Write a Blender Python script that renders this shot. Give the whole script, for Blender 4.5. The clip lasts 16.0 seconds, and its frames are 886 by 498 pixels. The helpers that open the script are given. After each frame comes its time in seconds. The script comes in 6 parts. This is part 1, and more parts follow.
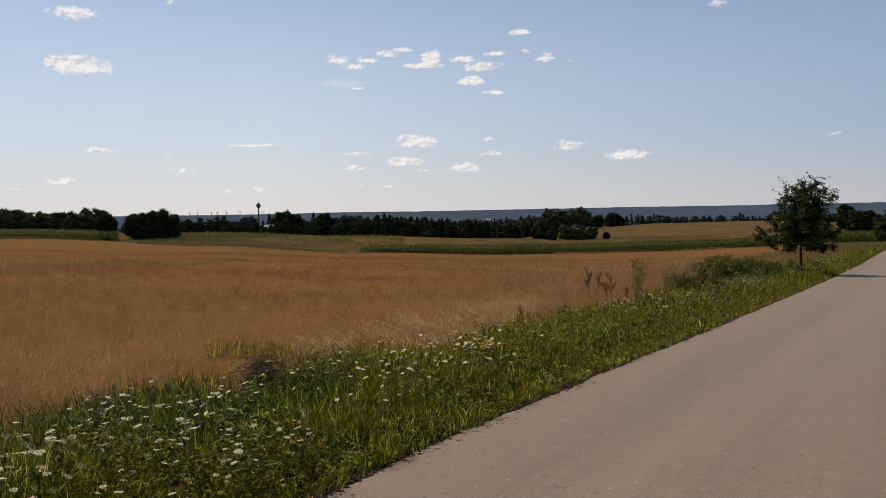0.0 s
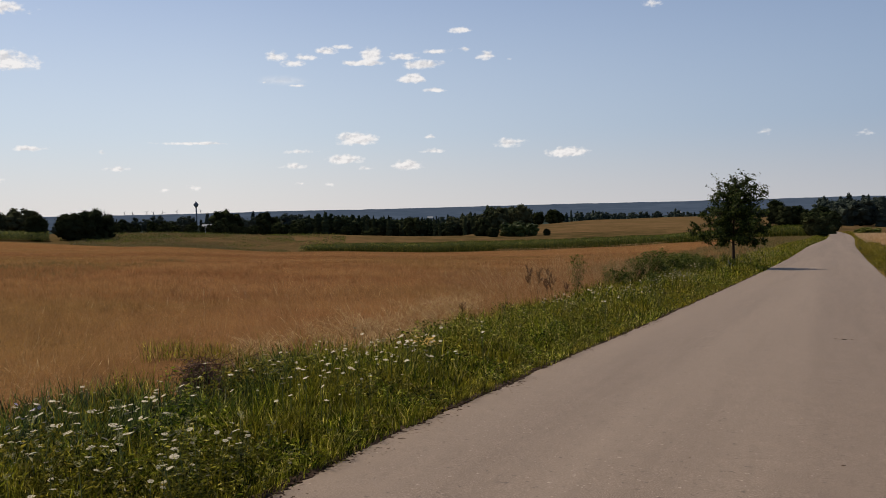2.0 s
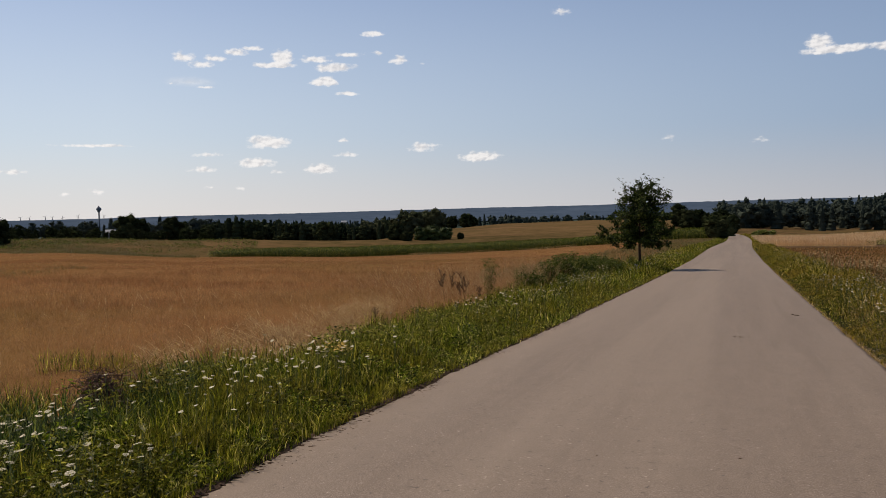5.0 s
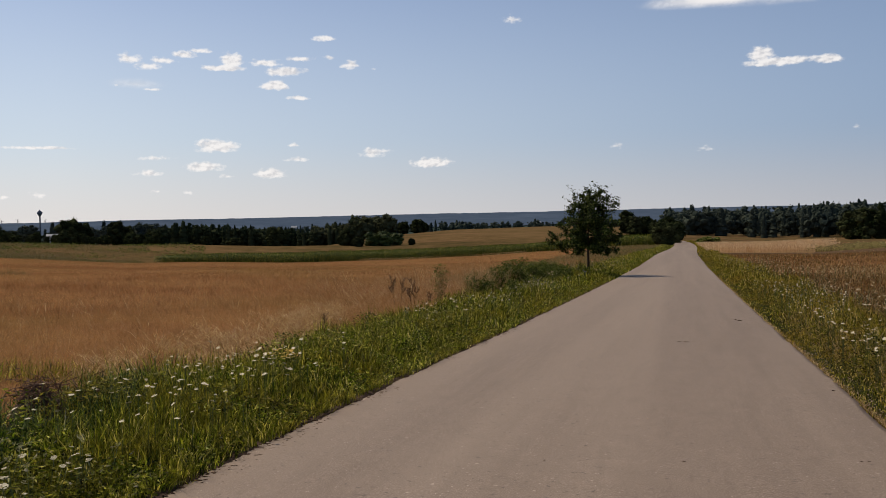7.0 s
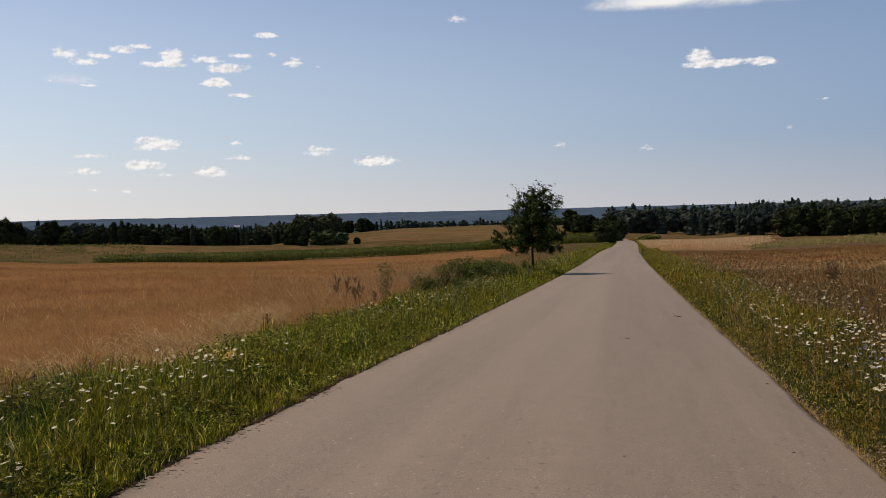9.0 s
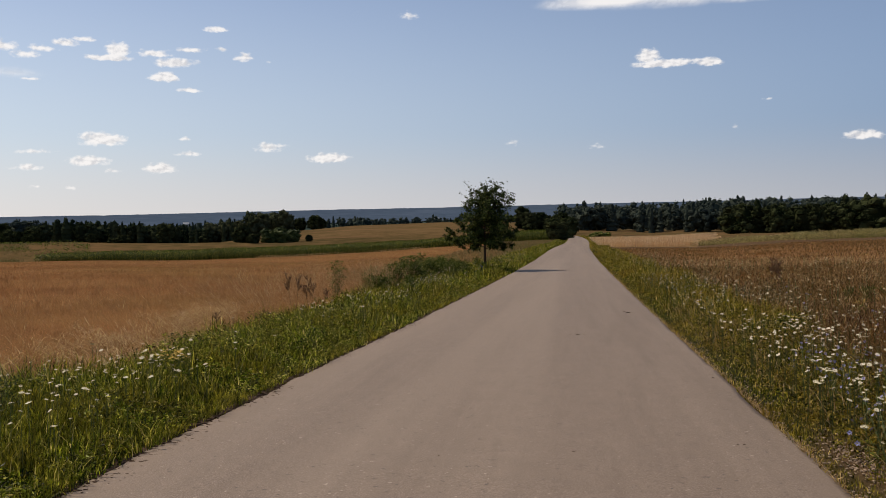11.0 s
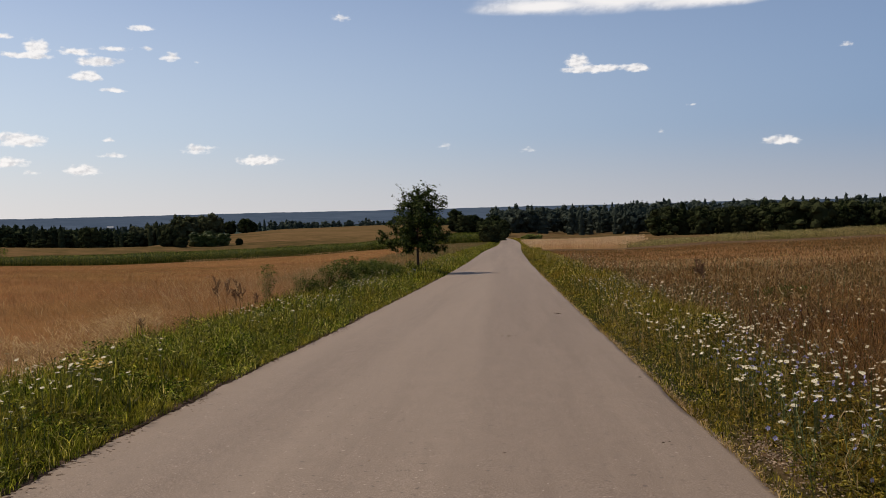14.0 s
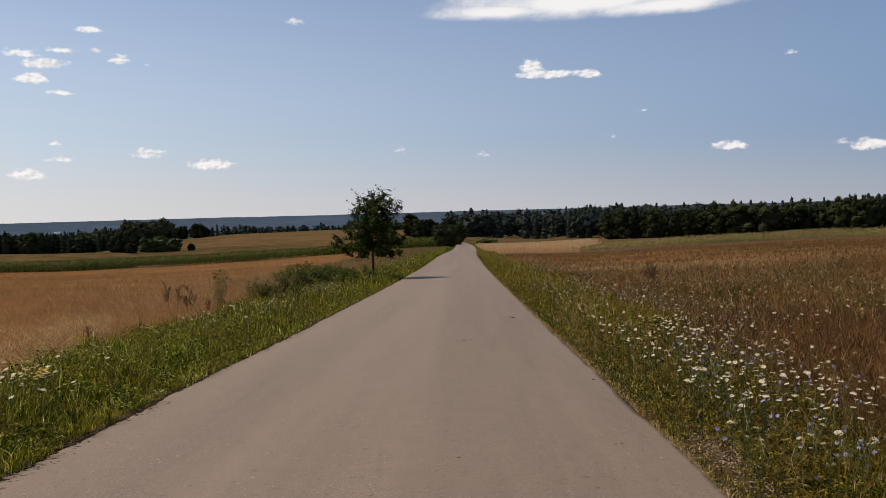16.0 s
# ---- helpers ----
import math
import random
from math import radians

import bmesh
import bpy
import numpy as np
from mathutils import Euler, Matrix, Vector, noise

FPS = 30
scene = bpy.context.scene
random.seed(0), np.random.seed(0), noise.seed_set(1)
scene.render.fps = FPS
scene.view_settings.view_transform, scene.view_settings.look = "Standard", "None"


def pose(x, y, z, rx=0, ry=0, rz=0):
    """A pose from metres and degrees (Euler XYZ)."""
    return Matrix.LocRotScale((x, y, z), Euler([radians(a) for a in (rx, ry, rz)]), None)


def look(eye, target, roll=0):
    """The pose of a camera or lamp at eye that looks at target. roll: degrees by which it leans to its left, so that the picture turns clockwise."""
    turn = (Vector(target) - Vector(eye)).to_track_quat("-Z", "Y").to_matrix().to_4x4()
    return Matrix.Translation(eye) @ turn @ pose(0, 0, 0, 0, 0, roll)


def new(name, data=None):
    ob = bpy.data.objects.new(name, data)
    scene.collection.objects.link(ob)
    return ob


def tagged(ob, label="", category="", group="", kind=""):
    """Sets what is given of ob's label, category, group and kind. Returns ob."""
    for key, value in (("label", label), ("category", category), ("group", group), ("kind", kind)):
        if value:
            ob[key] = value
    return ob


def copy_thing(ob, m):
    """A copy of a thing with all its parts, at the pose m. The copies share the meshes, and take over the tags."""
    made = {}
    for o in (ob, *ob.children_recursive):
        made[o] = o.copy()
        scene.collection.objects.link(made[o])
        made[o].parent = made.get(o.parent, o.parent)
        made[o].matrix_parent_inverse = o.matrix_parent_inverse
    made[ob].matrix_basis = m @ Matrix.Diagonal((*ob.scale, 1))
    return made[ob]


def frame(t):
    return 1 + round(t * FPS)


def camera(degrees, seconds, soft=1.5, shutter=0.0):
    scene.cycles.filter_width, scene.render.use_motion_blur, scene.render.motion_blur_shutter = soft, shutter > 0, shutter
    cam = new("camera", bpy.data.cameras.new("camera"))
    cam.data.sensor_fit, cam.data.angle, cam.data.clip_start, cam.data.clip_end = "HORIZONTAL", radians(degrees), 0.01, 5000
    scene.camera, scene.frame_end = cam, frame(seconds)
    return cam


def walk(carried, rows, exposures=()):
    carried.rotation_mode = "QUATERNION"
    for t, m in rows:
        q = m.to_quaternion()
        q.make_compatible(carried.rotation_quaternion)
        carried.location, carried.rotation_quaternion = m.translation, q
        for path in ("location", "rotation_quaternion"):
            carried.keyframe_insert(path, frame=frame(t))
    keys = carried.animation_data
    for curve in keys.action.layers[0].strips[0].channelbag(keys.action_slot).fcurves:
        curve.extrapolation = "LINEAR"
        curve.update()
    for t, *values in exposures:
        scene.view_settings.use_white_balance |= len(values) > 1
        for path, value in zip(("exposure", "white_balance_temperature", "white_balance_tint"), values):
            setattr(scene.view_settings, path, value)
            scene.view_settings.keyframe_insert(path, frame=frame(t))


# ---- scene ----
# One road between fields on a gentle slope, with woods in the valley behind.
# x runs to the right across the road, y along it, z up from the asphalt under the camera.

# ---- camera ----
EXPOSURE, KELVIN, TINT = -0.35, 7100, 16
cam = camera(57.5, 16.0, soft=0.6)
ROWS = [
    (0.0, -0.054, -0.059, 1.58, 87.50, 1.00, 30.20),
    (0.5, -0.051, -0.055, 1.58, 87.53, 1.11, 29.14),
    (1.0, -0.048, -0.051, 1.58, 87.50, 1.28, 27.97),
    (1.5, -0.044, -0.048, 1.58, 87.35, 1.35, 26.98),
    (2.0, -0.041, -0.044, 1.58, 87.26, 1.41, 26.08),
    (2.5, -0.037, -0.040, 1.58, 87.17, 1.39, 25.14),
    (3.0, -0.034, -0.037, 1.58, 87.15, 1.40, 24.19),
    (3.5, -0.031, -0.033, 1.58, 87.16, 1.46, 23.09),
    (4.0, -0.027, -0.029, 1.58, 87.17, 1.53, 21.97),
    (6.5, -0.010, -0.011, 1.58, 87.71, 1.31, 17.41),
    (7.0, -0.007, -0.007, 1.58, 87.72, 1.25, 16.54),
    (7.5, -0.003, -0.004, 1.58, 87.74, 1.38, 15.59),
    (8.0, 0.000, 0.000, 1.58, 87.70, 1.45, 14.58),
    (8.5, 0.003, 0.004, 1.58, 87.64, 1.43, 13.58),
    (9.0, 0.007, 0.007, 1.58, 87.55, 1.36, 12.68),
    (11.5, 0.024, 0.026, 1.58, 87.27, 1.38, 8.53),
    (12.0, 0.027, 0.029, 1.58, 87.29, 1.44, 7.69),
    (12.5, 0.031, 0.033, 1.58, 87.30, 1.42, 6.77),
    (13.0, 0.034, 0.037, 1.58, 87.34, 1.48, 6.00),
    (13.5, 0.037, 0.040, 1.58, 87.38, 1.41, 5.30),
    (14.0, 0.041, 0.044, 1.58, 87.37, 1.40, 4.60),
    (14.5, 0.044, 0.048, 1.58, 87.46, 1.45, 3.93),
    (15.0, 0.048, 0.051, 1.58, 87.53, 1.53, 3.08),
    (15.5, 0.051, 0.055, 1.58, 87.54, 1.48, 2.34),
    (16.0, 0.054, 0.059, 1.58, 87.60, 1.53, 1.44),
]
walk(cam, [(t, pose(*row)) for t, *row in ROWS], [(0.0, EXPOSURE - 0.02, KELVIN, TINT), (4.0, EXPOSURE - 0.01, KELVIN, TINT), (11.5, EXPOSURE + 0.06, KELVIN, TINT), (16.0, EXPOSURE + 0.07, KELVIN, TINT)])

# ---- world, sun ----
SUN_AZ, SUN_EL = -72.0, 54.0

# clouds: azimuth from the road, elevation, half width, half height (degrees)
WISPS = [
    (-48.5, 14.1, 0.6, 0.28), (-48.8, 4.3, 0.4, 0.19), (-38.2, 9.0, 0.4, 0.16), (-36.0, 8.8, 0.8, 0.14), (-24.2, 11.1, 0.6, 0.19),
    (-21.2, 10.4, 0.3, 0.19), (-31.4, 3.1, 0.6, 0.24), (-35.9, 4.3, 1.2, 0.24), (-26.8, 5.2, 0.5, 0.20),
    (-34.1, 2.0, 0.6, 0.20), (-35.8, 2.1, 0.6, 0.16), (-43.0, 1.9, 0.8, 0.27), (-45.0, 1.8, 0.5, 0.19),
    (-58.1, 2.0, 0.8, 0.18), (24.8, 3.9, 0.5, 0.35), (1.4, 4.2, 0.7, 0.28),
    (-4.3, 4.6, 0.6, 0.28), (12.7, 6.8, 0.6, 0.19), (22.0, 9.8, 0.5, 0.25), (10.6, 5.1, 0.3, 0.23),
    (-11.4, 13.4, 1.0, 0.44),
]
PUFFS = [
    (-54.3, 13.0, 1.8, 0.54), (-53.0, 4.5, 1.1, 0.22), (-55.5, 2.5, 1.2, 0.29), (-48.0, 3.2, 0.8, 0.23),
    (-43.1, 4.9, 2.5, 0.15), (-37.4, 10.7, 0.9, 0.38), (-36.2, 10.3, 0.9, 0.34), (-35.3, 10.7, 0.9, 0.30), (-34.0, 11.1, 0.9, 0.30), (-32.9, 11.4, 0.7, 0.20),
    (-28.6, 10.7, 1.3, 0.30), (-26.2, 11.0, 1.0, 0.23), (-26.5, 8.4, 0.9, 0.19), (-24.6, 12.4, 0.9, 0.26),
    (-22.8, 10.6, 0.7, 0.34), (-36.5, 3.3, 0.9, 0.28), (-26.7, 4.2, 0.8, 0.24), (-21.3, 4.6, 1.2, 0.39),
]
HEAPS = [
    (-54.4, 9.8, 2.1, 0.70), (-30.9, 10.8, 0.8, 0.55), (-31.4, 10.3, 1.5, 0.25), (-27.2, 10.1, 1.4, 0.34), (-28.0, 9.2, 1.0, 0.38),
    (-32.0, 5.1, 1.6, 0.51), (-32.9, 3.7, 1.2, 0.40), (-28.5, 3.2, 1.1, 0.40), (-17.3, 3.8, 1.6, 0.39),
    (5.0, 10.0, 0.8, 0.60), (6.2, 9.5, 2.2, 0.32), (9.0, 9.4, 0.9, 0.34),
    (18.2, 4.1, 1.1, 0.37), (26.4, 3.7, 1.1, 0.42),
]
VEILS = [(8.5, 14.2, 10.5, 1.5), (3.0, 13.8, 5.5, 0.7), (14.0, 13.5, 6.0, 0.8), (-37.1, 9.1, 2.0, 0.5), (-54.0, 9.6, 2.4, 0.6)]
CLOUDS = [(*c, 0.5) for c in WISPS] + [(*c, 0.7) for c in PUFFS] + [(*c, 0.9) for c in HEAPS]


def build_sky():
    world = bpy.data.worlds.new("sky")
    scene.world = world
    world.use_nodes = True
    nt = world.node_tree
    nt.nodes.clear()
    N, L = nt.nodes.new, nt.links.new
    sky = N("ShaderNodeTexSky")
    sky.sky_type = "NISHITA"
    sky.sun_disc = False
    sky.sun_elevation, sky.sun_rotation = radians(SUN_EL), radians(SUN_AZ)
    sky.altitude, sky.air_density, sky.dust_density, sky.ozone_density = 100, 0.76, 0.3, 1.5
    coord = N("ShaderNodeTexCoord")
    sep = N("ShaderNodeSeparateXYZ")
    L(coord.outputs["Generated"], sep.inputs[0])
    az = N("ShaderNodeMath"); az.operation = "ARCTAN2"
    L(sep.outputs[0], az.inputs[0]); L(sep.outputs[1], az.inputs[1])
    el = N("ShaderNodeMath"); el.operation = "ARCSINE"
    L(sep.outputs[2], el.inputs[0])
    comb = N("ShaderNodeCombineXYZ")
    L(az.outputs[0], comb.inputs[0]); L(el.outputs[0], comb.inputs[1])
    deg = N("ShaderNodeVectorMath"); deg.operation = "SCALE"
    deg.inputs["Scale"].default_value = 180 / math.pi
    L(comb.outputs[0], deg.inputs[0])
    # billows push the outline of every cloud about
    flat = N("ShaderNodeMapping")
    flat.inputs["Scale"].default_value = (1.0, 1.5, 1.0)
    L(deg.outputs[0], flat.inputs["Vector"])
    warp = N("ShaderNodeTexNoise")
    warp.inputs["Scale"].default_value, warp.inputs["Detail"].default_value, warp.inputs["Roughness"].default_value = 1.5, 5, 0.52
    L(flat.outputs[0], warp.inputs["Vector"])

    def heaped(clouds, reach):
        """The strongest of all the clouds' falls from middle to rim."""
        total = None
        for a, e, w, h, amount in clouds:
            m = N("ShaderNodeMapping")
            m.inputs["Location"].default_value = (-a / w, -e / h, 0)
            m.inputs["Scale"].default_value = (1 / w, 1 / h, 0)
            L(deg.outputs[0], m.inputs["Vector"])
            # flat below, heaped above
            mirror = N("ShaderNodeVectorMath"); mirror.operation = "MULTIPLY"
            mirror.inputs[1].default_value = (-1, -1.35, 0)
            L(m.outputs[0], mirror.inputs[0])
            fold_up = N("ShaderNodeVectorMath"); fold_up.operation = "MAXIMUM"
            L(m.outputs[0], fold_up.inputs[0]); L(mirror.outputs[0], fold_up.inputs[1])
            length = N("ShaderNodeVectorMath"); length.operation = "LENGTH"
            L(fold_up.outputs[0], length.inputs[0])
            fall = N("ShaderNodeMapRange")
            fall.inputs[1].default_value, fall.inputs[2].default_value = reach, 0.0
            fall.inputs[3].default_value, fall.inputs[4].default_value = 0.0, amount
            L(length.outputs["Value"], fall.inputs[0])
            if total is None:
                total = fall.outputs[0]
            else:
                mx = N("ShaderNodeMath"); mx.operation = "MAXIMUM"
                L(total, mx.inputs[0]); L(fall.outputs[0], mx.inputs[1])
                total = mx.outputs[0]
        return total

    def with_noise(total, source, strength, low, high):
        mul = N("ShaderNodeMath"); mul.operation = "MULTIPLY_ADD"
        mul.inputs[1].default_value, mul.inputs[2].default_value = strength, -strength * 0.5
        L(source, mul.inputs[0])
        add = N("ShaderNodeMath"); add.operation = "ADD"
        L(total, add.inputs[0]); L(mul.outputs[0], add.inputs[1])
        cover = N("ShaderNodeMapRange"); cover.interpolation_type = "SMOOTHSTEP"
        cover.inputs[1].default_value, cover.inputs[2].default_value = low, high
        L(add.outputs[0], cover.inputs[0])
        gate = N("ShaderNodeMapRange")
        gate.inputs[1].default_value, gate.inputs[2].default_value = 0.02, 0.2
        L(total, gate.inputs[0])
        both = N("ShaderNodeMath"); both.operation = "MULTIPLY"
        L(cover.outputs[0], both.inputs[0]); L(gate.outputs[0], both.inputs[1])
        return both.outputs[0]

    soft = N("ShaderNodeTexNoise")
    soft.inputs["Scale"].default_value, soft.inputs["Detail"].default_value, soft.inputs["Roughness"].default_value = 0.35, 3, 0.5
    L(flat.outputs[0], soft.inputs["Vector"])
    heap = with_noise(heaped(CLOUDS, 1.55), warp.outputs["Fac"], 1.0, 0.22, 0.6)
    veil = with_noise(heaped([(*v, 1.0 if k < 3 else 0.42) for k, v in enumerate(VEILS)], 1.25), soft.outputs["Fac"], 0.6, 0.05, 0.8)
    most = N("ShaderNodeMath"); most.operation = "MAXIMUM"
    L(heap, most.inputs[0]); L(veil, most.inputs[1])
    part_cover = N("ShaderNodeMath"); part_cover.operation = "MULTIPLY"
    part_cover.inputs[1].default_value = 0.9
    L(most.outputs[0], part_cover.inputs[0])
    # darker folds inside the clouds
    sunward = N("ShaderNodeVectorMath"); sunward.operation = "ADD"
    sunward.inputs[1].default_value = (-0.12, 0.2, 0)
    L(flat.outputs[0], sunward.inputs[0])
    above = N("ShaderNodeTexNoise")
    above.inputs["Scale"].default_value, above.inputs["Detail"].default_value, above.inputs["Roughness"].default_value = 1.5, 4, 0.5
    L(sunward.outputs[0], above.inputs["Vector"])
    slope = N("ShaderNodeMath"); slope.operation = "SUBTRACT"
    L(warp.outputs["Fac"], slope.inputs[0]); L(above.outputs["Fac"], slope.inputs[1])
    fold = N("ShaderNodeMapRange")
    fold.inputs[1].default_value, fold.inputs[2].default_value = -0.14, 0.06
    L(slope.outputs[0], fold.inputs[0])
    body = N("ShaderNodeMix"); body.data_type = "RGBA"
    veiled = N("ShaderNodeMath"); veiled.operation = "MAXIMUM"
    L(fold.outputs[0], veiled.inputs[0]); L(veil, veiled.inputs[1])
    L(veiled.outputs[0], body.inputs[0])
    body.inputs[6].default_value, body.inputs[7].default_value = CLOUD_FOLD, CLOUD_WHITE
    # pale summer haze, thickest at the horizon
    haze = N("ShaderNodeMapRange"); haze.interpolation_type = "SMOOTHSTEP"
    haze.inputs[1].default_value, haze.inputs[2].default_value = radians(24), radians(-3)
    haze.inputs[3].default_value, haze.inputs[4].default_value = 0.0, 0.96
    L(el.outputs[0], haze.inputs[0])
    glow = N("ShaderNodeMapRange")
    glow.inputs[1].default_value, glow.inputs[2].default_value = radians(-42), radians(42)
    L(az.outputs[0], glow.inputs[0])
    tone = N("ShaderNodeMix"); tone.data_type = "RGBA"
    L(glow.outputs[0], tone.inputs[0])
    tone.inputs[6].default_value, tone.inputs[7].default_value = HAZE_SUNWARD, HAZE_AWAY
    hazy = N("ShaderNodeMix"); hazy.data_type = "RGBA"
    L(haze.outputs[0], hazy.inputs[0]); L(sky.outputs[0], hazy.inputs[6]); L(tone.outputs[2], hazy.inputs[7])
    # a paler band low over the horizon
    low = N("ShaderNodeMapRange"); low.interpolation_type = "SMOOTHSTEP"
    low.inputs[1].default_value, low.inputs[2].default_value = radians(6), radians(-1.5)
    low.inputs[3].default_value, low.inputs[4].default_value = 0.0, 0.8
    L(el.outputs[0], low.inputs[0])
    pale = N("ShaderNodeMix"); pale.data_type = "RGBA"
    L(glow.outputs[0], pale.inputs[0])
    pale.inputs[6].default_value, pale.inputs[7].default_value = PALE_SUNWARD, PALE_AWAY
    banded = N("ShaderNodeMix"); banded.data_type = "RGBA"
    L(low.outputs[0], banded.inputs[0]); L(hazy.outputs[2], banded.inputs[6]); L(pale.outputs[2], banded.inputs[7])
    mix = N("ShaderNodeMix"); mix.data_type = "RGBA"
    L(part_cover.outputs[0], mix.inputs[0])
    L(banded.outputs[2], mix.inputs[6])
    L(body.outputs[2], mix.inputs[7])
    back = N("ShaderNodeBackground")
    back.inputs["Strength"].default_value = SKY_STRENGTH
    L(mix.outputs[2], back.inputs[0])
    out = N("ShaderNodeOutputWorld")
    L(back.outputs[0], out.inputs[0])
    world.cycles.sampling_method = "MANUAL"
    world.cycles.sample_map_resolution = 512


SKY_STRENGTH = 0.145
CLOUD_WHITE, CLOUD_FOLD = (7.6, 8.0, 8.2, 1), (5.5, 5.9, 6.3, 1)
HAZE_SUNWARD, HAZE_AWAY = (4.8, 5.85, 6.75, 1), (0.6, 1.52, 3.3, 1)
PALE_SUNWARD, PALE_AWAY = (6.4, 6.4, 6.3, 1), (3.0, 3.45, 3.95, 1)
build_sky()


def sun_from(azimuth, elevation):
    a, e = radians(azimuth), radians(elevation)
    return Vector((math.sin(a) * math.cos(e), math.cos(a) * math.cos(e), math.sin(e)))


sun_data = bpy.data.lights.new("sun", "SUN")
sun_data.energy, sun_data.angle, sun_data.color = 4.9, radians(0.53), (1.0, 0.92, 0.80)
sun = new("sun", sun_data)
sun.matrix_world = look(sun_from(SUN_AZ, SUN_EL) * 200, (0, 0, 0))


# ---- helpers for meshes ----
rng = np.random.default_rng(7)


def mesh_of(name, verts, tris, material=None, smooth=False):
    """A mesh from an array of corners and an array of triangles."""
    verts, tris = np.asarray(verts, np.float32).reshape(-1, 3), np.asarray(tris, np.int32).reshape(-1, 3)
    me = bpy.data.meshes.new(name)
    me.vertices.add(len(verts)); me.vertices.foreach_set("co", verts.ravel())
    me.loops.add(tris.size); me.loops.foreach_set("vertex_index", tris.ravel())
    me.polygons.add(len(tris)); me.polygons.foreach_set("loop_start", np.arange(0, tris.size, 3, dtype=np.int32))
    me.polygons.foreach_set("use_smooth", np.full(len(tris), smooth))
    me.update(calc_edges=True)
    me.validate()
    if material:
        me.materials.append(material)
    return me


def part(name, me, parent, label=""):
    ob = new(name, me)
    ob.parent = parent
    if label:
        tagged(ob, label)
    return ob


def merge(pieces):
    """One pair of arrays out of several (verts, tris)."""
    vs, ts, n = [], [], 0
    for v, t in pieces:
        vs.append(v); ts.append(np.asarray(t) + n); n += len(v)
    return np.concatenate(vs), np.concatenate(ts)


def tube(points, radii, sides=6):
    """A tapered tube along points."""
    points = np.asarray(points, float)
    n = len(points)
    d = np.gradient(points, axis=0)
    d /= np.linalg.norm(d, axis=1)[:, None] + 1e-9
    ref = np.where(np.abs(d[:, 2:3]) > 0.9, [[1.0, 0, 0]], [[0, 0, 1.0]])
    u = np.cross(d, ref); u /= np.linalg.norm(u, axis=1)[:, None] + 1e-9
    w = np.cross(d, u)
    a = np.arange(sides) * 2 * np.pi / sides
    ring = np.cos(a)[None, :, None] * u[:, None] + np.sin(a)[None, :, None] * w[:, None]
    v = (points[:, None] + ring * np.asarray(radii)[:, None, None]).reshape(-1, 3)
    t = []
    for i in range(n - 1):
        for j in range(sides):
            a0, a1 = i * sides + j, i * sides + (j + 1) % sides
            t += [(a0, a1, a1 + sides), (a0, a1 + sides, a0 + sides)]
    v = np.vstack([v, points[-1], points[0]])
    top, bot = len(v) - 2, len(v) - 1
    for j in range(sides):
        t.append(((n - 1) * sides + j, (n - 1) * sides + (j + 1) % sides, top))
        t.append(((j + 1) % sides, j, bot))
    return v, np.array(t)


def smooth01(a, b, v):
    s = np.clip((v - a) / (b - a), 0, 1)
    return s * s * (3 - 2 * s)


def lumps(x, y, size, seed=0):
    """Smooth value noise in the plane, about -1 to 1."""
    x, y = np.asarray(x, float) / size + seed * 17.3, np.asarray(y, float) / size - seed * 9.1
    xi, yi = np.floor(x), np.floor(y)
    fx, fy = x - xi, y - yi
    fx, fy = fx * fx * (3 - 2 * fx), fy * fy * (3 - 2 * fy)

    def h(i, j):
        s = np.sin(i * 127.1 + j * 311.7 + seed) * 43758.5453
        return (s - np.floor(s)) * 2 - 1
    return (h(xi, yi) * (1 - fx) + h(xi + 1, yi) * fx) * (1 - fy) + (h(xi, yi + 1) * (1 - fx) + h(xi + 1, yi + 1) * fx) * fy


# ---- the lie of the land ----
ROAD_L, ROAD_R = -3.0, 1.505
ROAD_Y = np.array([-60, -20, 0, 5, 8, 11, 16, 24, 37, 57, 90, 144, 200, 250, 330, 420])
ROAD_Z = np.array([1.0, 0.35, 0.0, -0.06, -0.18, -0.32, -0.54, -0.87, -1.40, -2.13, -3.1, -4.75, -6.25, -7.5, -9.8, -12.5])
LAND_AZ = np.array([-180, -80, -59, -47, -36, -26, -20, -15, -9, -4, 0, 6, 15, 27, 60, 180])
LAND_R = np.array([0, 40, 100, 165, 200, 250, 420, 700, 1500, 2600, 3300, 4100, 4900])
# one row a distance, one column an azimuth; metres from the eye's level
LAND = {
    40: (-1.2, -1.9, -2.0, -2.2, -2.5, -2.75, -2.85, -2.95, -3.0, -3.05, -3.05, -2.9, -2.7, -2.4, -2.0, -1.2),
    100: (-0.8, -2.6, -2.9, -3.9, -5.0, -5.6, -5.7, -5.6, -5.3, -5.1, -4.9, -4.85, -4.5, -4.1, -3.4, -0.8),
    165: (-0.6, -3.3, -3.4, -5.6, -7.8, -8.6, -8.55, -8.3, -7.6, -7.1, -6.85, -6.3, -5.9, -5.1, -4.6, -0.6),
    200: (-0.6, -3.8, -3.85, -6.0, -9.2, -10.0, -9.9, -9.6, -9.0, -8.1, -7.55, -7.1, -6.8, -6.0, -5.4, -0.6),
    250: (-0.6, -4.3, -4.3, -4.6, -6.6, -7.9, -8.9, -9.0, -8.6, -8.6, -9.1, -9.5, -9.1, -7.8, -6.4, -0.6),
    420: (-2, -6.0, -5.0, -7.5, -10.6, -14.0, -8.6, -6.6, -6.0, -6.9, -13.2, -16.6, -15.6, -13.0, -10, -2),
}
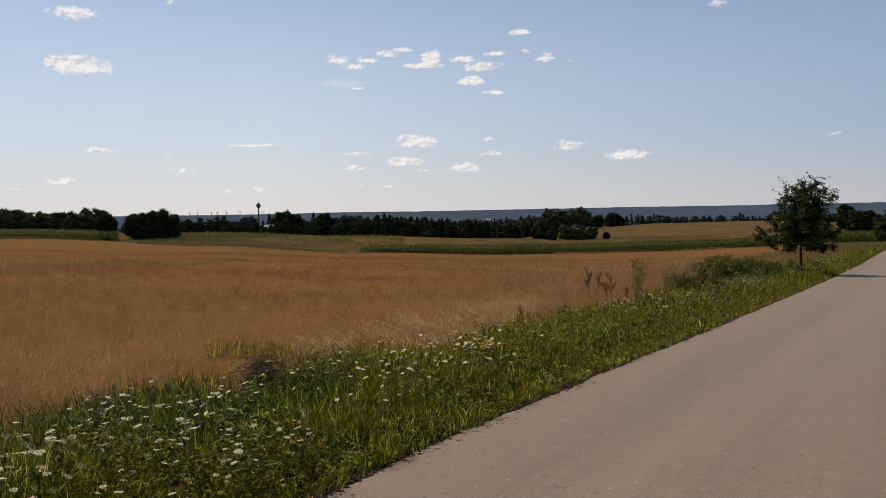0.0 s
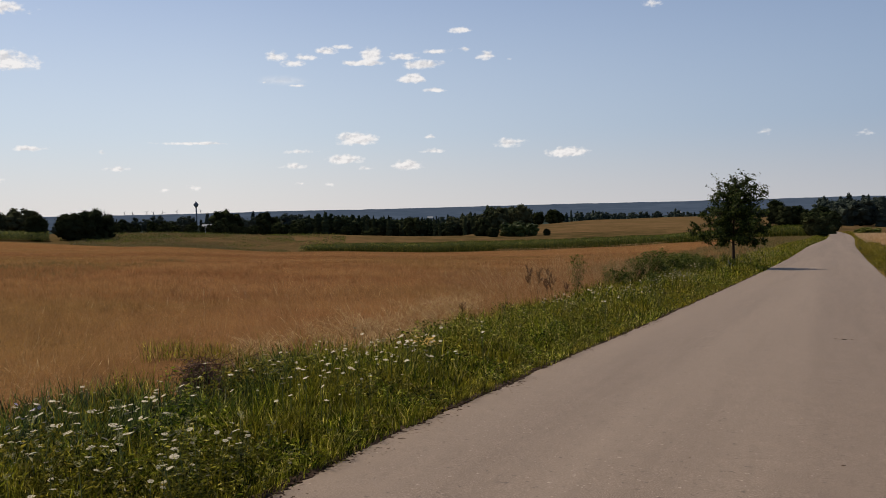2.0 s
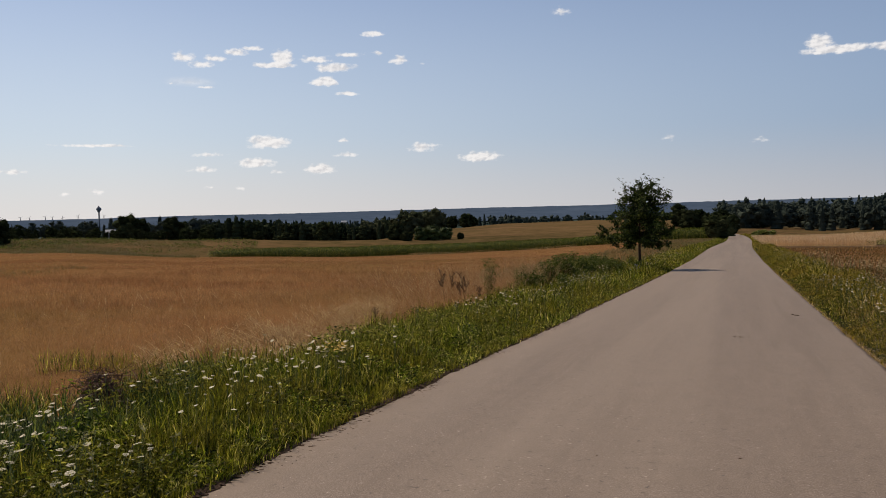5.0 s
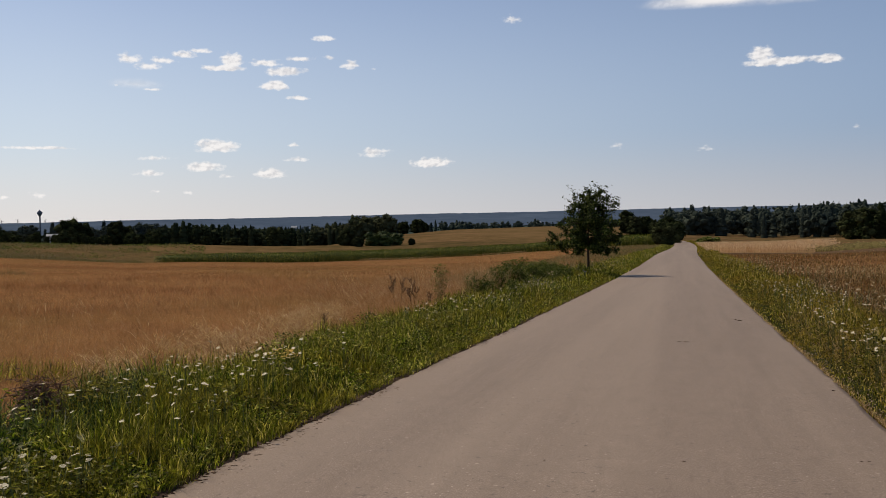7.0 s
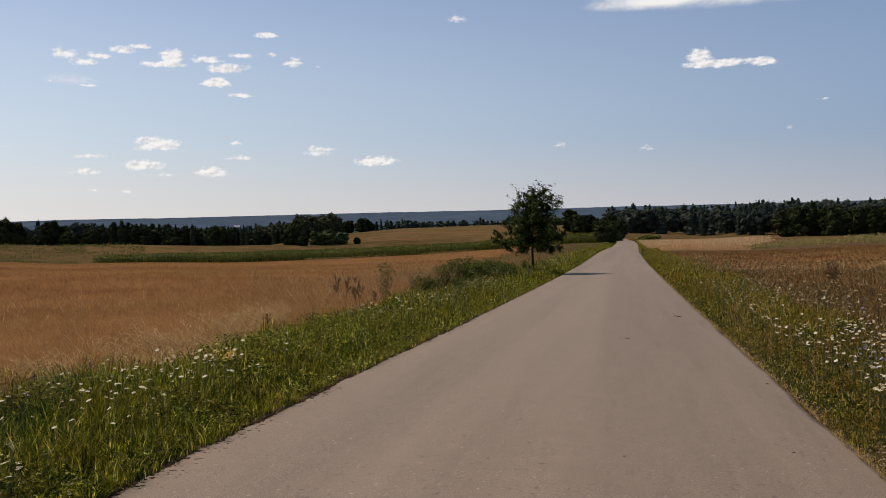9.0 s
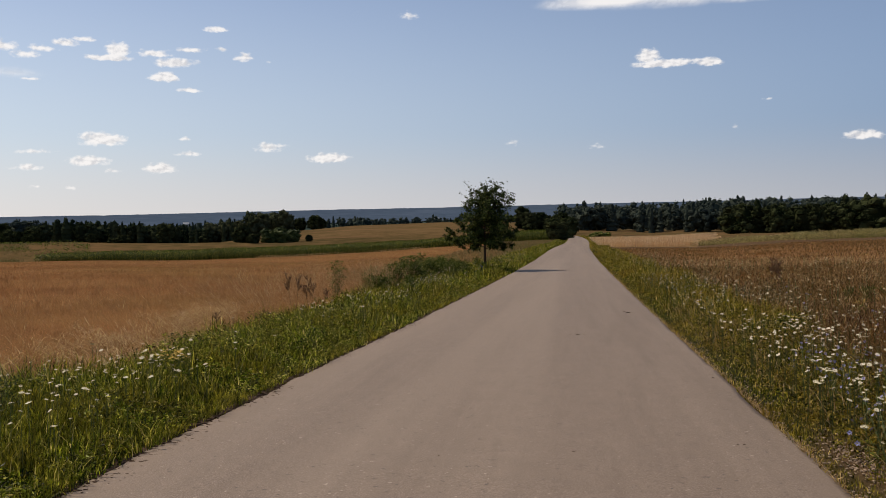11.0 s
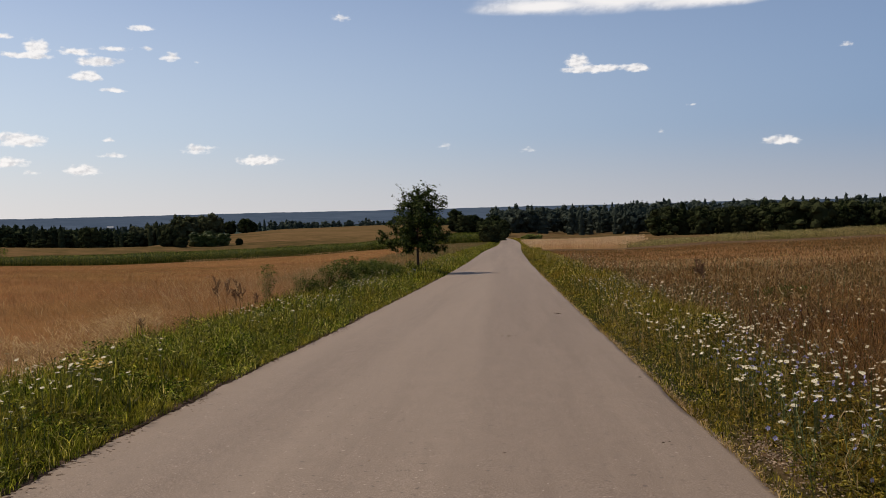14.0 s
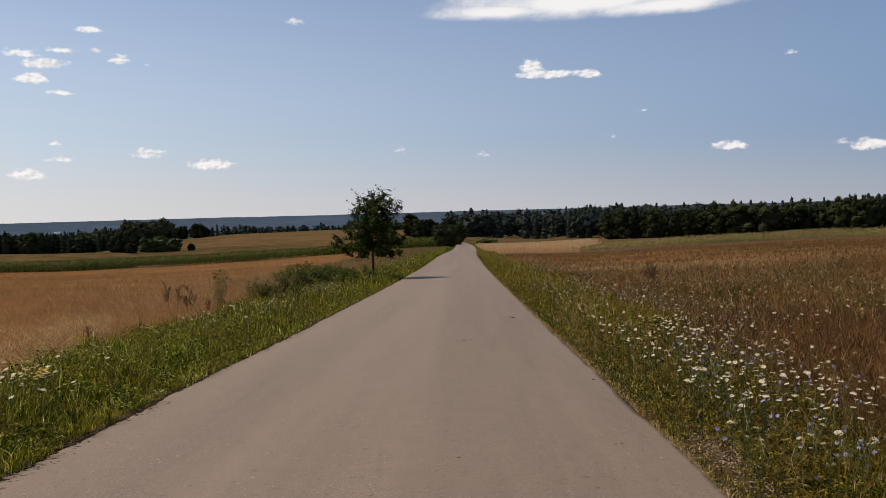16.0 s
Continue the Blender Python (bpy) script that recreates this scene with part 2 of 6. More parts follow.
LAND_FAR = {0: -1.58, 700: -16.0, 1500: -24.0, 2600: -46.0, 3300: -34.0, 4100: 12.0, 4900: 14.0}
GRID = np.array([list(LAND[r]) if r in LAND else [LAND_FAR[r]] * len(LAND_AZ) for r in LAND_R]) + 1.58

GRID[LAND_R == 1500] += np.interp(LAND_AZ, [-4, 6, 45], [0, 13, 17])   # the wooded rise on the right
GRID[LAND_R == 2600] += np.interp(LAND_AZ, [-4, 6, 45], [0, 18, 22])


def road_bend(y):
    """How far the lane swings to the side on its way downhill."""
    return 1.0 * smooth01(85, 170, y) - 1.8 * smooth01(190, 310, y) - 0.0016 * np.clip(y - 300, 0, None) ** 2


def road_height(y):
    return np.interp(y, ROAD_Y, ROAD_Z)


def land(x, y):
    """The height of the ground."""
    x, y = np.asarray(x, float), np.asarray(y, float)
    r, az = np.hypot(x, y), np.degrees(np.arctan2(x, y))
    i = np.clip(np.searchsorted(LAND_R, r) - 1, 0, len(LAND_R) - 2)
    j = np.clip(np.searchsorted(LAND_AZ, az) - 1, 0, len(LAND_AZ) - 2)
    u = np.clip((r - LAND_R[i]) / (LAND_R[i + 1] - LAND_R[i]), 0, 1)
    w = np.clip((az - LAND_AZ[j]) / (LAND_AZ[j + 1] - LAND_AZ[j]), 0, 1)
    w = w * w * (3 - 2 * w)
    z = (GRID[i, j] * (1 - w) + GRID[i, j + 1] * w) * (1 - u) + (GRID[i + 1, j] * (1 - w) + GRID[i + 1, j + 1] * w) * u
    side = np.abs(x + 0.8)
    near = 1 - smooth01(15, 45, r)
    along = (1 - smooth01(7, 16 + 0.12 * np.abs(y), side)) * (1 - smooth01(340, 420, np.abs(y)))
    zr = road_height(y) - 0.025 * np.clip(side - 8, 0, 60)
    blend = np.maximum(near, along)
    z = z * (1 - blend) + zr * blend
    z = z + 0.05 * lumps(x, y, 3.0, 2) * smooth01(2.6, 5.0, side) * (r < 120) + 0.5 * lumps(x, y, 70, 5) * smooth01(420, 700, r)
    return z


def corn_line(x):
    """Where the corn begins, going away from the camera, for x < 0."""
    return np.interp(x, [-114, -93, -72, -57, -34, -5], [154, 151, 150, 157, 181, 198])


def field_end(x, y):
    """How far the ripe field on the left reaches, from the camera."""
    az = np.degrees(np.arctan2(x, y))
    return np.interp(az, [-64, -59, -53, -47, -43, -37, -35], [206, 205, 195, 168, 166, 188, 400])


def right_line(x):
    """The far edge of the meadow on the right."""
    return 101 + 0.22 * x

# ---- materials ----
def material(name, roughness=0.8, specular=0.3):
    """A new node material; returns it, its tree, its shader and two short makers."""
    m = bpy.data.materials.new(name)
    m.use_nodes = True
    nt = m.node_tree
    bsdf = nt.nodes["Principled BSDF"]
    bsdf.inputs["Roughness"].default_value = roughness
    bsdf.inputs["Specular IOR Level"].default_value = specular
    return m, nt, bsdf, nt.nodes.new, nt.links.new


def noise_of(nt, scale, detail=4, rough=0.6, vector=None, stretch=None):
    n = nt.nodes.new("ShaderNodeTexNoise")
    n.inputs["Scale"].default_value, n.inputs["Detail"].default_value, n.inputs["Roughness"].default_value = scale, detail, rough
    if vector is None:
        vector = nt.nodes.new("ShaderNodeNewGeometry").outputs["Position"]
    if stretch:
        m = nt.nodes.new("ShaderNodeMapping")
        m.inputs["Scale"].default_value = stretch
        nt.links.new(vector, m.inputs["Vector"])
        vector = m.outputs[0]
    nt.links.new(vector, n.inputs["Vector"])
    return n.outputs["Fac"]


def ramp_of(nt, fac, stops):
    r = nt.nodes.new("ShaderNodeValToRGB")
    e = r.color_ramp.elements
    while len(e) < len(stops):
        e.new(0.5)
    for k, (p, c) in zip(e, stops):
        k.position, k.color = p, (*c, 1)
    nt.links.new(fac, r.inputs[0])
    return r.outputs[0]


def mixed(nt, fac, a, b, blend="MIX"):
    m = nt.nodes.new("ShaderNodeMix")
    m.data_type, m.blend_type = "RGBA", blend
    for socket, v in ((m.inputs[0], fac), (m.inputs[6], a), (m.inputs[7], b)):
        if isinstance(v, (int, float)):
            socket.default_value = v
        elif isinstance(v, tuple):
            socket.default_value = (*v, 1)
        else:
            nt.links.new(v, socket)
    return m.outputs[2]


def bump_of(nt, bsdf, height, strength=0.4, distance=0.02):
    b = nt.nodes.new("ShaderNodeBump")
    b.inputs["Strength"].default_value, b.inputs["Distance"].default_value = strength, distance
    nt.links.new(height, b.inputs["Height"])
    nt.links.new(b.outputs[0], bsdf.inputs["Normal"])


def leafy(name, stops, through_light=0.35, patch=0.0, patch_colour=(0.1, 0.1, 0.03), roughness=0.6, gloss=0.14, band=None, tuft=0.0, even=False):
    """Thin plant matter: each piece takes a colour of its own, and lets some light through."""
    m, nt, bsdf, N, L = material(name, roughness, gloss)
    geo = N("ShaderNodeNewGeometry")
    colour = ramp_of(nt, geo.outputs["Random Per Island"], stops)
    if patch:
        big = noise_of(nt, patch, 3)
        colour = mixed(nt, ramp_of(nt, big, [(0.42, (0, 0, 0)), (0.62, (1, 1, 1))]), colour, patch_colour)
    if band:
        # long streaks of other growth across the field
        scale, stretch, share, other = band
        colour = mixed(nt, ramp_of(nt, noise_of(nt, scale, 4, 0.6, stretch=stretch), [(0.44, (0, 0, 0)), (0.60, (share, share, share))]), colour, other)
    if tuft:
        # noise pales or darkens tufts; unless even, the dark end colours in gap shade
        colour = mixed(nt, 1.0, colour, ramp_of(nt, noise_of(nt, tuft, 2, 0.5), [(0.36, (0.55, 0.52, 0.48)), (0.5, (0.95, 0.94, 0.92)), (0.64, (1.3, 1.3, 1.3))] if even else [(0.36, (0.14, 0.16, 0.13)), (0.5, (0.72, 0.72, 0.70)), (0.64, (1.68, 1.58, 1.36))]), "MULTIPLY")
    L(colour, bsdf.inputs["Base Color"])
    tr = N("ShaderNodeBsdfTranslucent")
    L(colour, tr.inputs[0])
    mix = N("ShaderNodeMixShader")
    mix.inputs[0].default_value = through_light
    L(bsdf.outputs[0], mix.inputs[1]); L(tr.outputs[0], mix.inputs[2])
    L(mix.outputs[0], nt.nodes["Material Output"].inputs[0])
    return m


def make_asphalt():
    """Worn pale asphalt: stone grain, long wear marks along the lane, dull patches and small chips."""
    m, nt, bsdf, N, L = material("asphalt", 0.78, 0.28)
    fine = noise_of(nt, 110, 3, 0.75)
    mid = noise_of(nt, 5, 5, 0.65)
    long = noise_of(nt, 1.3, 4, 0.6, stretch=(1.0, 0.06, 1.0))
    base = ramp_of(nt, long, [(0.3, (0.147, 0.109, 0.078)), (0.7, (0.210, 0.159, 0.115))])
    base = mixed(nt, 0.45, base, ramp_of(nt, mid, [(0.3, (0.124, 0.093, 0.067)), (0.7, (0.231, 0.175, 0.128))]))
    base = mixed(nt, 0.55, base, ramp_of(nt, fine, [(0.35, (0.062, 0.046, 0.035)), (0.5, (0.179, 0.136, 0.100)), (0.66, (0.374, 0.301, 0.234))]))
    stain = noise_of(nt, 2.2, 6, 0.7)
    base = mixed(nt, ramp_of(nt, stain, [(0.56, (0, 0, 0)), (0.74, (0.26, 0.26, 0.26))]), base, (0.107, 0.079, 0.058))
    scuffs = noise_of(nt, 4.5, 5, 0.68, stretch=(1.0, 0.035, 1.0))
    base = mixed(nt, ramp_of(nt, scuffs, [(0.46, (0, 0, 0)), (0.68, (0.36, 0.36, 0.36))]), base, (0.123, 0.092, 0.066))
    tracks = noise_of(nt, 0.8, 2, 0.5, stretch=(1.0, 0.02, 0.0))
    base = mixed(nt, ramp_of(nt, tracks, [(0.42, (0, 0, 0)), (0.62, (0.45, 0.45, 0.45))]), base, (0.241, 0.188, 0.139))
    specks = noise_of(nt, 20, 3, 0.6)
    base = mixed(nt, ramp_of(nt, specks, [(0.64, (0, 0, 0)), (0.70, (0.7, 0.7, 0.7))]), base, (0.073, 0.056, 0.044))
    chips = noise_of(nt, 27, 2, 0.5, stretch=(1.3, 1, 1))
    base = mixed(nt, ramp_of(nt, chips, [(0.68, (0, 0, 0)), (0.75, (0.7, 0.7, 0.7))]), base, (0.415, 0.345, 0.272))
    L(base, bsdf.inputs["Base Color"])
    bump_of(nt, bsdf, fine, 0.45, 0.007)
    return m


def make_ground():
    """Field, verge, meadow and hill: cover by the sheet's own weights, broken up by noise."""
    m, nt, bsdf, N, L = material("ground_cover", 1.0, 0.0)
    att = N("ShaderNodeAttribute"); att.attribute_name = "cover"
    sep = N("ShaderNodeSeparateColor"); L(att.outputs["Color"], sep.inputs[0])
    att2 = N("ShaderNodeAttribute"); att2.attribute_name = "cover_far"
    sep2 = N("ShaderNodeSeparateColor"); L(att2.outputs["Color"], sep2.inputs[0])
    fine = noise_of(nt, 14, 5, 0.7)
    mid = noise_of(nt, 0.9, 5, 0.65)
    big = noise_of(nt, 0.05, 5, 0.6)
    streak = noise_of(nt, 0.22, 5, 0.6, stretch=(1.0, 0.10, 1.0))
    soil = ramp_of(nt, fine, [(0.3, (0.048, 0.030, 0.016)), (0.7, (0.135, 0.086, 0.050))])
    grain = mixed(nt, 0.5, ramp_of(nt, mid, [(0.3, (0.16, 0.078, 0.029)), (0.7, (0.26, 0.133, 0.052))]),
                  ramp_of(nt, streak, [(0.32, (0.115, 0.055, 0.02)), (0.68, (0.24, 0.13, 0.055))]))
    grain = mixed(nt, ramp_of(nt, big, [(0.48, (0, 0, 0)), (0.66, (0.6, 0.6, 0.6))]), grain, (0.13, 0.09, 0.032))
    grain = mixed(nt, 0.35, grain, ramp_of(nt, fine, [(0.35, (0.07, 0.032, 0.014)), (0.65, (0.26, 0.14, 0.06))]))
    green = ramp_of(nt, mid, [(0.3, (0.014, 0.018, 0.006)), (0.7, (0.040, 0.040, 0.014))])
    tan = ramp_of(nt, mid, [(0.3, (0.21, 0.13, 0.053)), (0.7, (0.30, 0.19, 0.085))])
    patch = noise_of(nt, 0.013, 4, 0.6, stretch=(0.6, 1.0, 1.0))
    olive = ramp_of(nt, patch, [(0.34, (0.040, 0.040, 0.014)), (0.47, (0.074, 0.060, 0.022)), (0.58, (0.120, 0.082, 0.034)), (0.70, (0.20, 0.122, 0.06))])
    olive = mixed(nt, ramp_of(nt, noise_of(nt, 0.05, 4, 0.65, stretch=(0.25, 1.8, 1)), [(0.45, (0, 0, 0)), (0.62, (0.5, 0.5, 0.5))]), olive, (0.078, 0.066, 0.024))
    olive = mixed(nt, ramp_of(nt, noise_of(nt, 0.03, 4, 0.65, stretch=(0.3, 1.6, 1)), [(0.54, (0, 0, 0)), (0.66, (0.75, 0.75, 0.75))]), olive, (0.21, 0.115, 0.062))
    olive = mixed(nt, 0.5, olive, ramp_of(nt, noise_of(nt, 0.16, 6, 0.78), [(0.38, (0.044, 0.031, 0.014)), (0.62, (0.155, 0.088, 0.044))]))
    wood = ramp_of(nt, noise_of(nt, 0.02, 6, 0.7), [(0.3, (0.022, 0.036, 0.03)), (0.7, (0.05, 0.07, 0.06))])
    c = mixed(nt, sep.outputs[0], soil, grain)
    c = mixed(nt, sep.outputs[1], c, green)
    c = mixed(nt, sep.outputs[2], c, tan)
    c = mixed(nt, sep2.outputs[0], c, olive)
    c = mixed(nt, sep2.outputs[1], c, wood)
    L(c, bsdf.inputs["Base Color"])
    bump_of(nt, bsdf, fine, 0.6, 0.04)
    return m


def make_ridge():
    """A wooded ridge; the blue of distance haze is mixed into its colour."""
    m, nt, bsdf, N, L = material("hazed_ridge_woods", 1.0, 0.0)
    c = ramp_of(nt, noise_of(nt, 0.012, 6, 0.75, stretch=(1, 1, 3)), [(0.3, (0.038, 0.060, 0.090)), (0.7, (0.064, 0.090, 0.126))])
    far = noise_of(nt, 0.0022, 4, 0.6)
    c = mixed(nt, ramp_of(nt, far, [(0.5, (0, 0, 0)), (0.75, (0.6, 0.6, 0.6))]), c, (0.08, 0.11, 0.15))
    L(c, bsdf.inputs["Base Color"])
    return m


def make_bark():
    m, nt, bsdf, N, L = material("bark", 0.9, 0.1)
    n = noise_of(nt, 22, 5, 0.7, stretch=(1, 1, 0.2))
    L(ramp_of(nt, n, [(0.3, (0.024, 0.017, 0.012)), (0.7, (0.075, 0.054, 0.038))]), bsdf.inputs["Base Color"])
    bump_of(nt, bsdf, n, 0.7, 0.02)
    return m


def plain(name, a, b, scale=20, roughness=0.7, metallic=0.0):
    m, nt, bsdf, N, L = material(name, roughness, 0.3)
    L(ramp_of(nt, noise_of(nt, scale, 4, 0.6), [(0.3, a), (0.7, b)]), bsdf.inputs["Base Color"])
    bsdf.inputs["Metallic"].default_value = metallic
    return m


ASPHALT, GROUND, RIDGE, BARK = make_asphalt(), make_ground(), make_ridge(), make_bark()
# verge and meadow ramps: darkest stops paint gap shade, palest paint blade highlights
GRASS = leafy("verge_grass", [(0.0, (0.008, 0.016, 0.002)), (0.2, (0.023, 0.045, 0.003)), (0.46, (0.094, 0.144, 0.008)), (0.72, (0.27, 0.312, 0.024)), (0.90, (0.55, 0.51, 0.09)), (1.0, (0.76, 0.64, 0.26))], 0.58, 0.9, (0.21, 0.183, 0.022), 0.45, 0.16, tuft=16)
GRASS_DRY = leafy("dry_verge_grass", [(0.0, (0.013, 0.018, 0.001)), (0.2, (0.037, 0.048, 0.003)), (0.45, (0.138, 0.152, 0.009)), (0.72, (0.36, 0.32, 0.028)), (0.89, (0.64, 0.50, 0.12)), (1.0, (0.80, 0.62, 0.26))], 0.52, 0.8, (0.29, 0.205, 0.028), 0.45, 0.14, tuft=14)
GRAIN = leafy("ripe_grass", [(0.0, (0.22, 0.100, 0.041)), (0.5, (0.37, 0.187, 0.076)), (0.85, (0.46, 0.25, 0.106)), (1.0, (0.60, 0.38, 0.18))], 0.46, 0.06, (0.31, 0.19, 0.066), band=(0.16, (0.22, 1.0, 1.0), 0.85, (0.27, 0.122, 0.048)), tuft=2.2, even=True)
FEATHER = leafy("feathery_grass", [(0.0, (0.26, 0.135, 0.05)), (0.6, (0.42, 0.25, 0.105)), (1.0, (0.58, 0.42, 0.21))], 0.45)
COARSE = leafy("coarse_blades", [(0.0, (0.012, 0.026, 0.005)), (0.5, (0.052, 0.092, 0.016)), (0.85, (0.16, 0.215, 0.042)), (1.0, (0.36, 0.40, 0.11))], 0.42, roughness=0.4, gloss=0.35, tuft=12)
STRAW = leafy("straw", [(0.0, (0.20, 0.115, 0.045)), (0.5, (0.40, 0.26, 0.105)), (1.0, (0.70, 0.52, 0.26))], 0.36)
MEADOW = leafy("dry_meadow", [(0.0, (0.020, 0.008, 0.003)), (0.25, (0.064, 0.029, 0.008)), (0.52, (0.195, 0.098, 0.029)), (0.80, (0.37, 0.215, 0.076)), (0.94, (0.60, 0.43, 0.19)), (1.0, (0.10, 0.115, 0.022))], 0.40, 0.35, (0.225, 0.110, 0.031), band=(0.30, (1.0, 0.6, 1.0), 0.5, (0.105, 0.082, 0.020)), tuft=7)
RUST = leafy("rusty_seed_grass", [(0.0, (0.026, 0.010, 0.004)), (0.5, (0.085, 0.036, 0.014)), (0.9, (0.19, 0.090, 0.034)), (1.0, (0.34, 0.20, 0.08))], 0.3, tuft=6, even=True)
LEAF = leafy("tree_leaf", [(0.0, (0.012, 0.022, 0.004)), (0.6, (0.036, 0.058, 0.010)), (1.0, (0.125, 0.15, 0.030))], 0.30)
WOODS = leafy("woodland_leaf", [(0.0, (0.007, 0.012, 0.004)), (0.5, (0.021, 0.028, 0.011)), (1.0, (0.058, 0.066, 0.028))], 0.06, 0.05, (0.030, 0.035, 0.016), 0.9, 0.0)
# far leaves are greyer and bluer: distance haze put into the colour
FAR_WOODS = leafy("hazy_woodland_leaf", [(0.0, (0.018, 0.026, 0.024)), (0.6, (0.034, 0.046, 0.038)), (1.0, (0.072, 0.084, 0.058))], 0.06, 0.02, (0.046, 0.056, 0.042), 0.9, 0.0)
PINE = leafy("pine_needles", [(0.0, (0.009, 0.016, 0.009)), (0.6, (0.024, 0.036, 0.018)), (1.0, (0.064, 0.074, 0.036))], 0.06, 0.05, (0.040, 0.048, 0.024), 0.9, 0.0)
PALE_WOODS = leafy("olive_woodland_leaf", [(0.0, (0.020, 0.028, 0.014)), (0.6, (0.050, 0.058, 0.028)), (1.0, (0.105, 0.110, 0.056))], 0.08, 0.03, (0.062, 0.066, 0.034), 0.9, 0.0)
WHEAT = leafy("ripe_wheat", [(0.0, (0.46, 0.29, 0.14)), (0.6, (0.60, 0.41, 0.22)), (1.0, (0.74, 0.56, 0.34))], 0.45)
OLIVE = leafy("rough_grass", [(0.0, (0.10, 0.095, 0.028)), (0.5, (0.165, 0.140, 0.046)), (0.85, (0.24, 0.185, 0.075)), (1.0, (0.15, 0.18, 0.042))], 0.3, 0.05, (0.19, 0.145, 0.06))
STRIP = leafy("strip_weeds", [(0.0, (0.13, 0.14, 0.03)), (0.4, (0.30, 0.27, 0.07)), (0.75, (0.52, 0.43, 0.16)), (1.0, (0.70, 0.57, 0.28))], 0.4, 0.12, (0.42, 0.31, 0.13))
CORN = leafy("corn_leaf", [(0.0, (0.018, 0.031, 0.003)), (0.5, (0.070, 0.098, 0.009)), (0.85, (0.175, 0.19, 0.022)), (1.0, (0.32, 0.29, 0.06))], 0.32)
HEDGE = leafy("hedge_leaf", [(0.0, (0.02, 0.035, 0.008)), (0.6, (0.05, 0.072, 0.016)), (1.0, (0.09, 0.11, 0.03))], 0.12)
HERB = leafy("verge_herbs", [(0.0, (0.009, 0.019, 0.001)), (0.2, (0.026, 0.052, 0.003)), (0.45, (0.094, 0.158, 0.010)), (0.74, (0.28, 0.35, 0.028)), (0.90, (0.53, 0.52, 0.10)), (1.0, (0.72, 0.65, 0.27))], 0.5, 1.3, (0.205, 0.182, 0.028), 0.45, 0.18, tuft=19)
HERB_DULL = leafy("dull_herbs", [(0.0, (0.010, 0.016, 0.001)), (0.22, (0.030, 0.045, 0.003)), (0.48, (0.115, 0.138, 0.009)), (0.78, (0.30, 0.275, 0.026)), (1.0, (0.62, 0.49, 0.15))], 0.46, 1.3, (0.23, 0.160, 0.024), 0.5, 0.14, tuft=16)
WEED = leafy("weed_leaf", [(0.0, (0.026, 0.042, 0.006)), (0.6, (0.085, 0.110, 0.016)), (1.0, (0.22, 0.22, 0.05))], 0.42)

# ---- ground: one sheet out to the horizon ----
def cover_weights(x, y):
    r, az = np.hypot(x, y), np.degrees(np.arctan2(x, y))
    wob = 0.25 * lumps(x, y, 1.7, 3)
    left_verge = smooth01(-4.9, -4.4, x + wob) * (x < -0.8)
    right_edge = 2.5 + np.clip(0.045 * y, 0, 1.6)
    right_verge = (1 - smooth01(right_edge - 0.2, right_edge + 0.3, x + wob)) * (x > -0.8)
    green = np.clip(left_verge + right_verge, 0, 1) * (np.abs(y) < 330)
    in_field = (x < -0.8) & (y < corn_line(x) + 3) & (r < field_end(x, y))
    grain = in_field * 1.0 + (x > -0.8) * (y < right_line(x) - 10) * (0.2 + 0.55 * smooth01(12, 40, y))
    grain = np.clip(grain, 0, 1)
    wheat = (x > 2.5) * (y > right_line(x)) * (az < 8.6 + 1.2 * lumps(x, y, 4, 9)) * (r < 225)
    edge_dry = (x > 1.2) * (1 - smooth01(1.51, 1.59, x + 0.2 * wob)) * (np.abs(y) < 90)
    edge_dry = np.clip(edge_dry + np.clip(1.4 - np.hypot((x - 1.8) / 0.2, (y - 5.4) / 0.8), 0, 1) * (x > 1.2), 0, 1)
    green, grain = green * (1 - edge_dry), grain * (1 - edge_dry)
    olive = ((x < -0.8) & ~in_field | (x > -0.8) & (y > right_line(x)) & (wheat < 0.5)) * (r < 650)
    furrow = (x > 4) & (y > right_line(x) - 10) & (y < right_line(x) + 3.4) & (az > 7.5)
    olive = olive * ~furrow
    hill_tan = ((az > -19) & (az < -4) & (r > 300) & (r < 460)) * smooth01(0.1, 0.5, lumps(x, y, 60, 8) + 0.5 * smooth01(-15, -9, az))
    wood = smooth01(520, 650, r)
    return grain, green, np.clip(wheat + hill_tan * 0.4 , 0, 1), olive * (1 - 0.3 * hill_tan), wood


